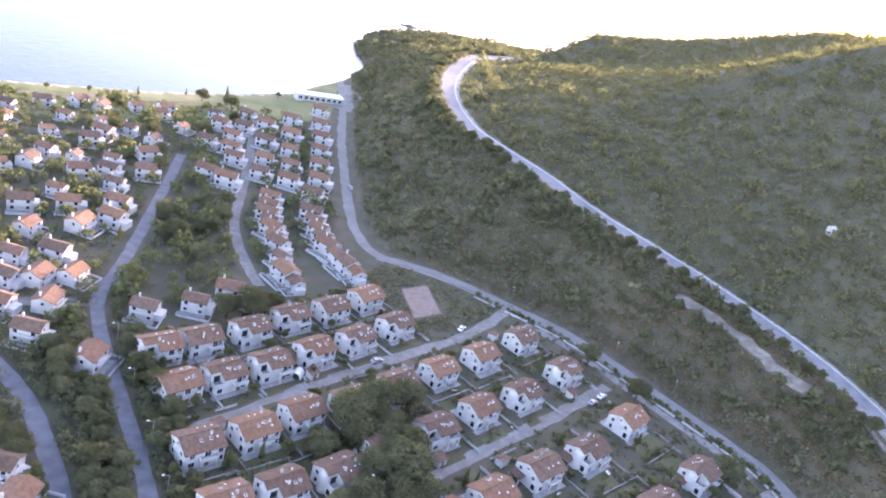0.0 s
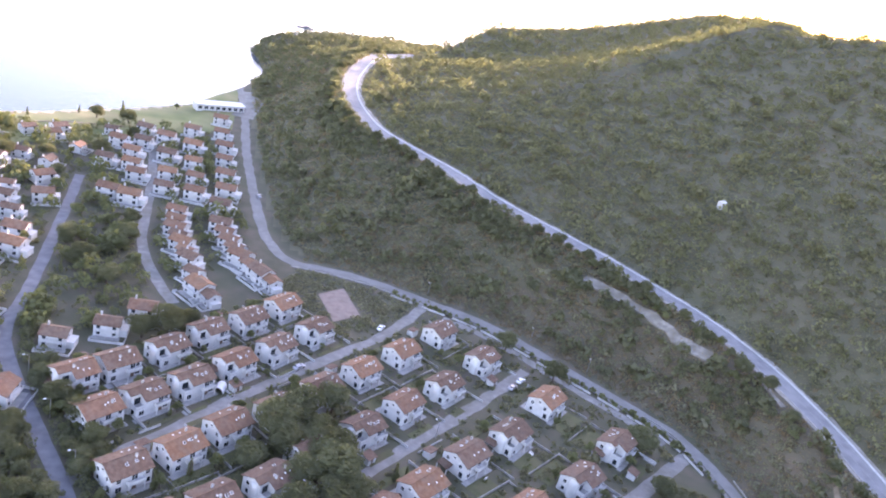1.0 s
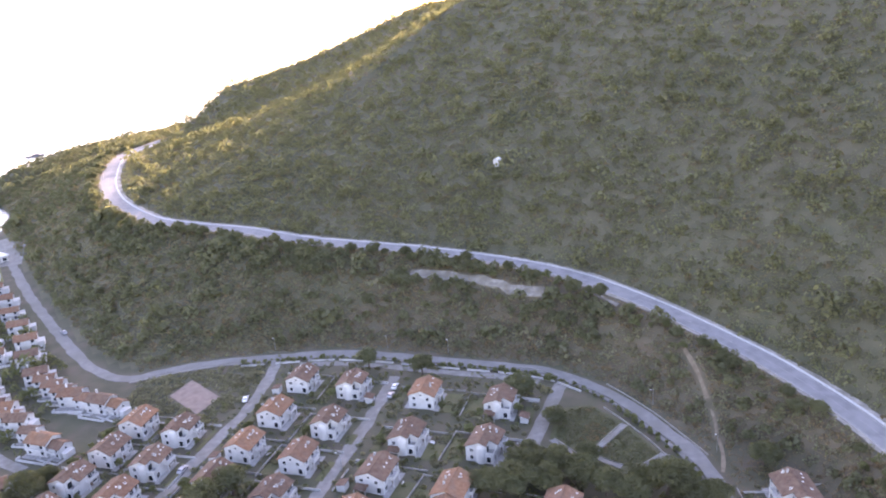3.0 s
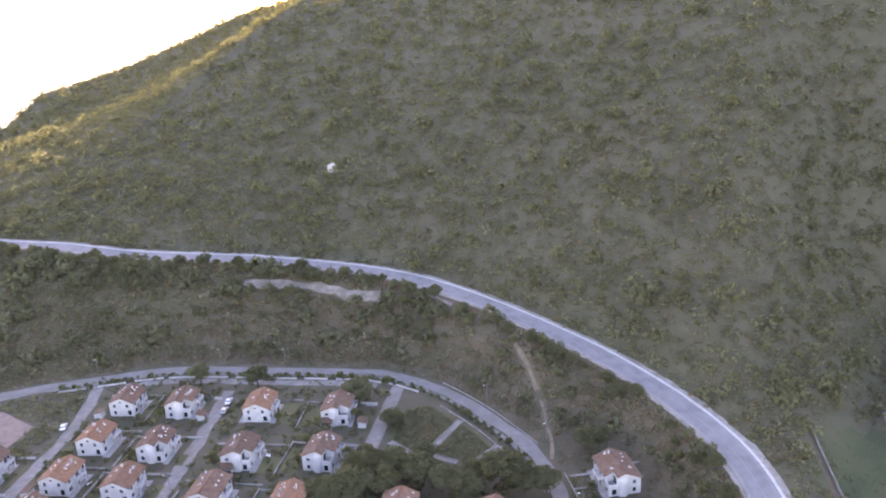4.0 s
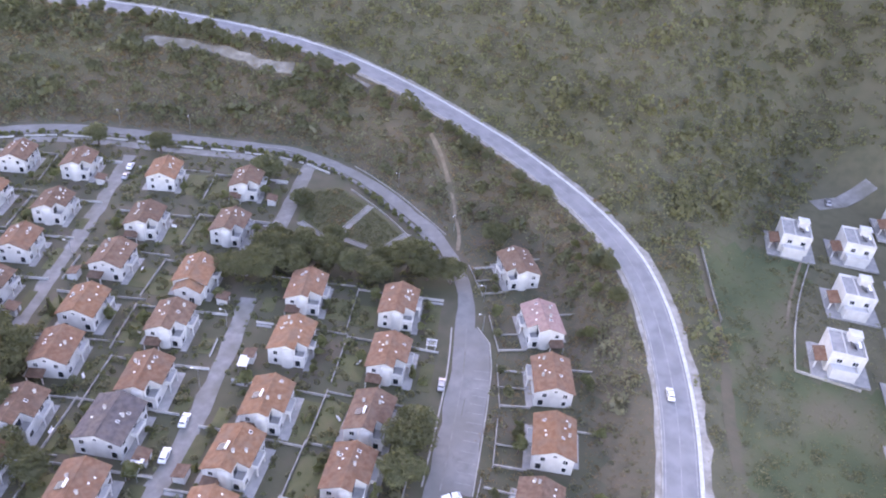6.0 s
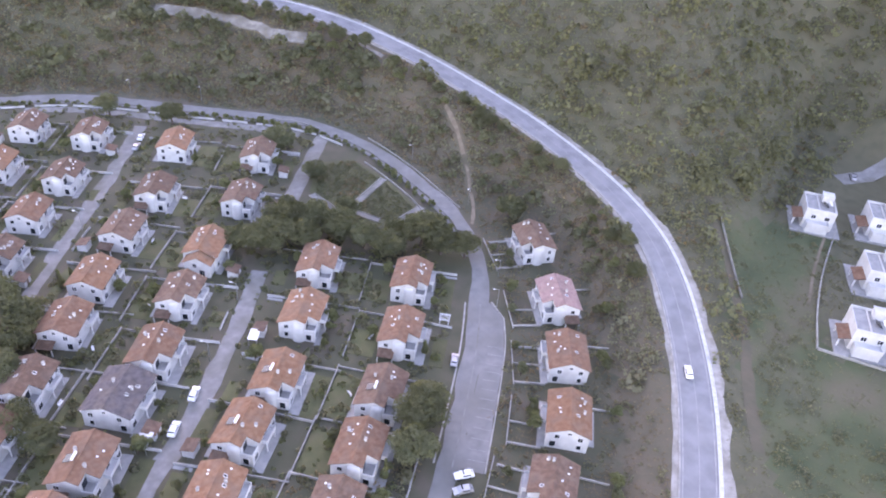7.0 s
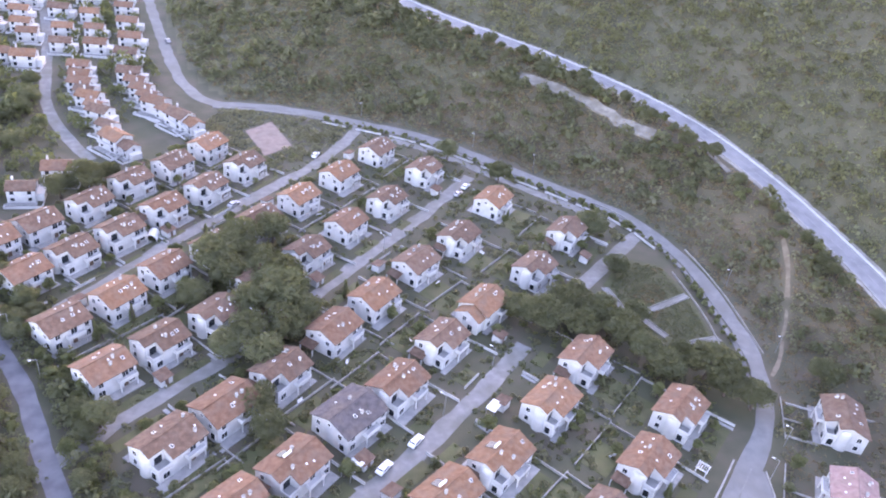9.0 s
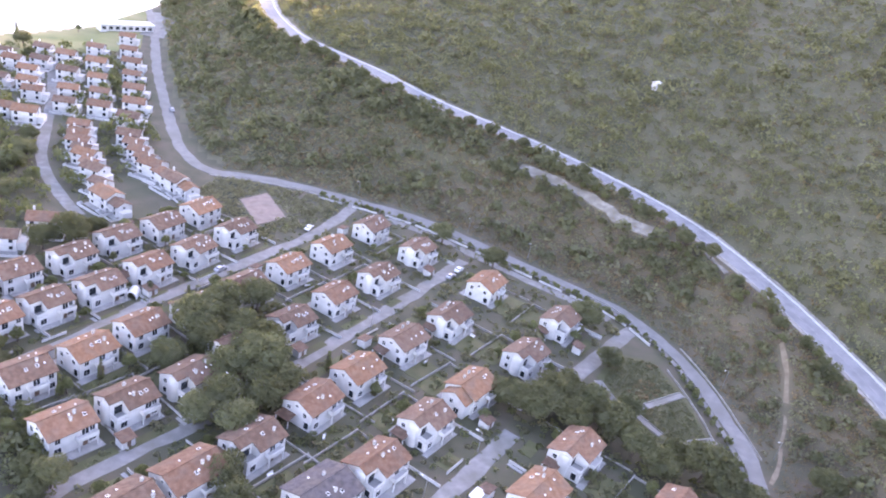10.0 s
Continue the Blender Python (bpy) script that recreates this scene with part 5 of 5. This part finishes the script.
def thicket(name, spots, size, cards, material, seed, label, zoff=0.0, squash=.75, lift=0.0, leaf=1.0):
    """Many bushes or small trees in one mesh of leaf cards."""
    rng = np.random.RandomState(seed)
    n = len(spots)
    z = height(spots[:, 0], spots[:, 1])
    s = size * np.exp(rng.normal(0, .35, n))
    d = rng.normal(0, 1, (n, cards, 3))
    d[..., 2] = np.abs(d[..., 2]) * .9 + .1
    d /= np.linalg.norm(d, axis=-1, keepdims=True)
    r = s[:, None] * rng.uniform(.65, 1.1, (n, cards))
    c = np.stack([spots[:, 0], spots[:, 1], z + zoff], -1)[:, None] + d * r[..., None] * np.array([1, 1, squash * 1.2])
    nrm = d * (1 - .4 * lift) + rng.normal(0, .55 - .2 * lift, d.shape) + np.array([0, 0, lift])
    nrm /= np.linalg.norm(nrm, axis=-1, keepdims=True)
    up = rng.normal(0, 1, d.shape)
    ax = np.cross(nrm, up)
    ax /= np.linalg.norm(ax, axis=-1, keepdims=True)
    ay = np.cross(nrm, ax)
    k = (s[:, None] * rng.uniform(.28, .5, (n, cards)) * leaf)[..., None]
    v = np.stack([c + ax * k, c + ay * k * .8, c - ax * k, c - ay * k * .8], 2).reshape(-1, 3)
    me = bpy.data.meshes.new(name)
    me.vertices.add(len(v))
    me.vertices.foreach_set("co", v.ravel())
    q = len(v) // 4
    me.loops.add(4 * q)
    me.loops.foreach_set("vertex_index", np.arange(4 * q, dtype=np.int32))
    me.polygons.add(q)
    me.polygons.foreach_set("loop_start", np.arange(0, 4 * q, 4, dtype=np.int32))
    me.update()
    me.validate()
    me.materials.append(material)
    return tagged(new(name, me), label, "scrub", kind="stuff")


def scatter(n, x0, x1, y0, y1, seed, keep):
    rng = np.random.RandomState(seed)
    p = np.stack([rng.uniform(x0, x1, n), rng.uniform(y0, y1, n)], -1)
    return p[keep(p[:, 0], p[:, 1], rng)]


def on_hill(px, py, rng):
    d, _, side = seg_dist(px, py, MAIN)
    return (side < 0) & (d > 7.5) & (d < 330) & inside(px, py, COAST) & ~inside(px, py, [(150, 36), (176, 62), (205, 50), (270, 50), (270, -80), (60, -80), (100, 8), (128, 24)])


def on_bank(px, py, rng):
    d, _, side = seg_dist(px, py, MAIN)
    fd = seg_dist(px, py, FLAT)[0]
    return (side > 0) & (d > 6.5) & ~inside(px, py, FLAT + [(-4000, -1600), (-4000, 700)]) & (fd > 2) & inside(px, py, COAST) & (seg_dist(px, py, TERRACES[0] + TERRACES[1])[0] > 3.0) & (seg_dist(px, py, TRACK)[0] > 1.6)


near = lambda px, py, rng: on_hill(px, py, rng) & (seg_dist(px, py, MAIN)[0] < 150)


def near_line(px, py, lines):
    return np.min([seg_dist(px, py, l)[0] for l in lines], axis=0)


def on_plots(px, py, rng):
    ok = inside(px, py, [(-46, 95), (-62, 150), (-80, 195), (-60, 212), (-12, 262), (2, 240), (22, 250), (40, 268), (72, 250), (118, 196), (116, 178), (92, 154), (108, 118), (94, 90), (30, 44), (0, 60)]) & ~inside(px, py, [(3, 267), (16, 275), (22, 251), (8, 243)]) & (near_line(px, py, [RING]) > 6.5) & (near_line(px, py, STREETS + [PARK_STREET] + LANES) > 3.6)
    for hx, hy, turn, _, _ in SPOTS:
        c, s = math.cos(radians(turn)), math.sin(radians(turn))
        ok &= (np.abs((px - hx) * c + (py - hy) * s) > 6.6) | (np.abs((px - hx) * s - (py - hy) * c) > 7.2)
    return ok


thicket("hill_scrub", scatter(40000, -30, 640, 30, 830, 1, on_hill), 1.9, 24, M["leaf_hill_hazed"], 2, "dense dark evergreen scrub covering the hillside", lift=.25, leaf=.5)
thicket("hill_scrub", scatter(30000, 0, 420, 60, 640, 3, near), 1.2, 18, M["leaf_scrub_hazed"], 4, "dense dark evergreen scrub covering the hillside", lift=.25, leaf=.5)
thicket("dry_scrub", scatter(16000, -30, 600, 30, 760, 5, on_hill), 1.1, 12, M["leaf_dry"], 6, "dry brownish bushes between the evergreen scrub", lift=.25, leaf=.62)
thicket("field_scrub", scatter(5000, 90, 300, -80, 80, 19, lambda px, py, rng: (seg_dist(px, py, MAIN)[2] < 0) & (seg_dist(px, py, MAIN)[0] > 7.5) & (seg_dist(px, py, MAIN)[0] < 90) & (np.min([np.hypot(px - a, py - b) for a, b in VILLAS], axis=0) > 9.5) & (seg_dist(px, py, FIELD_TRACK)[0] > 1.8) & (lumps(px, py, 9, 8) > -.05)), .8, 16, M["leaf_scrub_hazed"], 20, "low scrub and rough grass between the road and the villas", lift=.25, leaf=.62)
thicket("hill_wood", scatter(5200, -40, 640, 60, 830, 7, on_hill), 2.3, 60, M["leaf_hill_hazed"], 8, "scattered low pines on the hillside", 1.4, 1.0, lift=.2, leaf=.5)
thicket("bank_scrub", scatter(46000, -60, 182, 40, 800, 9, on_bank), 1.15, 18, M["leaf_scrub_hazed"], 10, "thick scrub on the bank above the ring road", lift=.25, leaf=.62)
thicket("bank_wood", scatter(7000, -60, 182, 60, 800, 11, on_bank), 1.7, 50, M["leaf_olive_hazed"], 12, "low pines on the bank above the ring road", 1.0, 1.0, lift=.2, leaf=.7)
thicket("dry_scrub", scatter(22000, -60, 182, 60, 700, 13, on_bank), .85, 16, M["leaf_dry"], 14, "dry brownish bushes on the bank", lift=.25, leaf=.62)
thicket("garden_shrubs", scatter(5500, -120, 130, 40, 300, 15, on_plots), .6, 30, M["leaf_green_hazed"], 16, "untidy garden shrubs and hedges between the houses", leaf=.7)
thicket("garden_shrubs", scatter(4500, -120, 130, 40, 300, 17, on_plots), .85, 40, M["leaf_scrub_hazed"], 18, "grey-green garden shrubs between the houses", leaf=.7)


def rough(px, py, rng):
    ok = (seg_dist(px, py, MAIN)[2] > 0) & (seg_dist(px, py, MAIN)[0] > 6.0) & (seg_dist(px, py, RING)[0] > 4.2) & (seg_dist(px, py, BAY)[0] > 8.6) & inside(px, py, [(80, -20), (30, 10), (50, 45), (100, 82), (118, 104), (128, 125), (168, 130), (156, 70), (110, 10)])
    for hx, hy, _ in HROW:
        ok &= np.hypot(px - hx, py - hy) > 8.0
    return ok & (seg_dist(px, py, TRACK)[0] > 1.4)


def lawnish(px, py, rng):
    d, _, side = seg_dist(px, py, MAIN)
    return (side < 0) & (d > 6.5) & (d < 70) & (py < 110) & (np.min([np.hypot(px - a, py - b) for a, b in VILLAS], axis=0) > 9) & (seg_dist(px, py, FIELD_TRACK)[0] > 1.6)


thicket("rough_grass", scatter(14000, 40, 172, -20, 130, 51, rough), .38, 9, M["leaf_dry"], 52, "rough dry grass and weeds behind the houses", lift=.25, leaf=.62)
thicket("rough_scrub", scatter(1500, 40, 172, -20, 130, 53, rough), .9, 22, M["leaf_scrub_hazed"], 54, "low bushes between the houses and the hill road", lift=.25, leaf=.62)
thicket("rough_grass", scatter(12000, 90, 260, -80, 110, 55, lawnish), .4, 9, M["leaf_scrub_hazed"], 56, "rough grass and weeds between road and villas", lift=.25, leaf=.62)
def street_side(px, py, rng):
    ok = np.abs(near_line(px, py, STREETS) - 2.6) < 1.0 + .6 * lumps(px, py, 5, 61)
    return ok & (lumps(px, py, 6, 62) > -.12) & (np.min([np.hypot(px - a, py - b) for a, b in ((25.5, 109), (17, 103.2), (45.6, 114.6), (10.3, 103.5))], axis=0) > 3.2)


def bare_bank(px, py, rng):
    d, _, side = seg_dist(px, py, MAIN)
    return (side > 0) & (d > 6.2) & (seg_dist(px, py, RING)[0] > 5.5) & ~inside(px, py, [p for p in FLAT if p[1] > 60] + [(60, 60), (-200, 200), (-200, 700)]) & (seg_dist(px, py, TRACK)[0] > 1.4)


def hill_foot(px, py, rng):
    return on_hill(px, py, rng) & (seg_dist(px, py, MAIN)[0] < 75)


thicket("waste_scrub", scatter(2600, -20, 50, 240, 292, 91, lambda px, py, rng: inside(px, py, [(-12, 268), (-2, 284), (9, 283), (42, 267), (37, 256), (22, 242), (14, 236), (4, 247), (-4, 254)]) & ~inside(px, py, [(3.5, 265), (15, 274), (21, 252), (9, 243.5)]) & (near_line(px, py, STREETS) > 3.2)), .8, 22, M["leaf_scrub_hazed"], 92, "dark scrub on the waste ground round the sports court", lift=.25, leaf=.62)
thicket("street_weeds", scatter(12000, -60, 130, 40, 300, 63, street_side), .5, 20, M["leaf_olive_hazed"], 64, "weeds and low shrubs along the street edges", lift=.5)
thicket("bank_grass", scatter(36000, 20, 180, 60, 330, 65, bare_bank), .42, 8, M["leaf_dry"], 66, "rough dry grass between the bushes of the bank", lift=.3, leaf=.8)
thicket("foot_grass", scatter(34000, 40, 280, 60, 420, 67, hill_foot), .5, 8, M["leaf_scrub_hazed"], 68, "rough grass and small bushes at the foot of the hill", lift=.3, leaf=.8)
def road_side(px, py, rng):
    d, _, side = seg_dist(px, py, MAIN)
    return on_bank(px, py, rng) & (d > 11.5) & (d < 26) & (py > 188) & (py < 470) & (lumps(px, py, 12, 71) > -.12)


thicket("road_wood", scatter(9000, -20, 182, 120, 470, 69, road_side)[:300], 1.7, 80, M["leaf_pine_hazed"], 70, "belt of low trees below the hill road", 1.3, 1.0, .2, .6)
def along_walls(px, py, rng):
    ok = np.zeros(px.shape, bool)
    for hx, hy, turn, street, mid in SPOTS:
        c, s = math.cos(radians(turn)), math.sin(radians(turn))
        u, n = (px - hx) * c + (py - hy) * s, (px - hx) * s - (py - hy) * c
        ok |= (np.abs(n - mid) < 1.2) & (np.abs(u) < 9) | (np.abs(u - 8.3) < .9) & (np.abs(n) < 9)
    return ok & on_plots(px, py, rng) & (lumps(px, py, 7, 81) > -.02)


thicket("wall_hedges", scatter(16000, -120, 130, 40, 300, 83, along_walls), .75, 26, M["leaf_olive_hazed"], 84, "untrimmed grey-green hedges along the garden walls", .2, .9, .2, .7)
def in_park(px, py, rng):
    return inside(px, py, [(98.5, 157), (100, 132), (115.5, 126), (119.8, 149), (119.5, 164), (110, 168.5)]) & (near_line(px, py, PARK_LINES) > 1.6)


def ring_foot(px, py, rng):
    d, _, side = seg_dist(px, py, RING)
    m, _, on = seg_dist(px, py, MAIN)
    return (side > 0) & (d > 4.6) & (d < 13) & (on > 0) & (m > 6.5) & (py > 124) & (px > 0) & (seg_dist(px, py, TRACK)[0] > 1.4)


thicket("park_grass", scatter(5200, 96, 122, 124, 170, 101, in_park), .34, 9, M["leaf_olive_hazed"], 102, "uneven tufted grass of the small park", lift=.4, leaf=.8)
thicket("park_weeds", scatter(1800, 96, 122, 124, 170, 103, lambda px, py, rng: in_park(px, py, rng) & (lumps(px, py, 7, 104) > .05)), .42, 12, M["leaf_dry"], 105, "dry brownish weeds in the small park", lift=.3, leaf=.8)
thicket("ring_foot_grass", scatter(26000, 0, 150, 124, 320, 106, ring_foot), .42, 9, M["leaf_dry"], 107, "dry brown grass at the foot of the bank", lift=.3, leaf=.8)
thicket("ring_foot_scrub", scatter(3600, 0, 150, 124, 320, 108, lambda px, py, rng: ring_foot(px, py, rng) & (lumps(px, py, 9, 109) > -.1)), .85, 22, M["leaf_scrub_hazed"], 110, "low bushes at the foot of the bank", lift=.25, leaf=.62)
thicket("hedge_shrubs", np.array(HEDGE), .75, 60, M["leaf_green_hazed"], 27, "row of clipped shrubs in the strip beside the ring road", .5, 1.0)


def in_town(px, py, rng):
    ok = inside(px, py, [(-260, 160), (-95, 185), (-55, 240), (-22, 290), (-30, 360), (-42, 450), (-95, 435), (-200, 375), (-260, 335)])
    for l in ROADS:
        ok &= seg_dist(px, py, l)[0] > 4.0
    d = np.min([np.hypot(px - p[0], py - p[1]) for p in TAKEN], axis=0)
    return ok & (d > 6.5)


thicket("town_trees", scatter(2000, -260, -25, 160, 450, 21, in_town), 1.8, 60, M["leaf_green_hazed"], 22, "leafy garden trees between the town houses", 1.6, 1.0, 0.2, 0.6)
thicket("town_shrubs", scatter(9000, -260, -25, 160, 450, 23, in_town), .9, 16, M["leaf_olive_hazed"], 24, "garden shrubs between the town houses", leaf=.7)
thicket("lane_wood", scatter(4200, -130, -25, 70, 235, 25, lambda px, py, rng: (np.minimum(np.minimum(seg_dist(px, py, ROADS[1])[0], seg_dist(px, py, ROADS[2])[0]), 99) > 3.2) & (np.minimum(seg_dist(px, py, ROADS[1])[0], seg_dist(px, py, ROADS[2])[0]) < 11) & (np.min([np.hypot(px - p[0], py - p[1]) for p in TAKEN], axis=0) > 7)), 1.25, 56, M["leaf_pine_hazed"], 26, "dense dark trees lining the lanes", 1.0, 1.1, 0.2, 0.5)
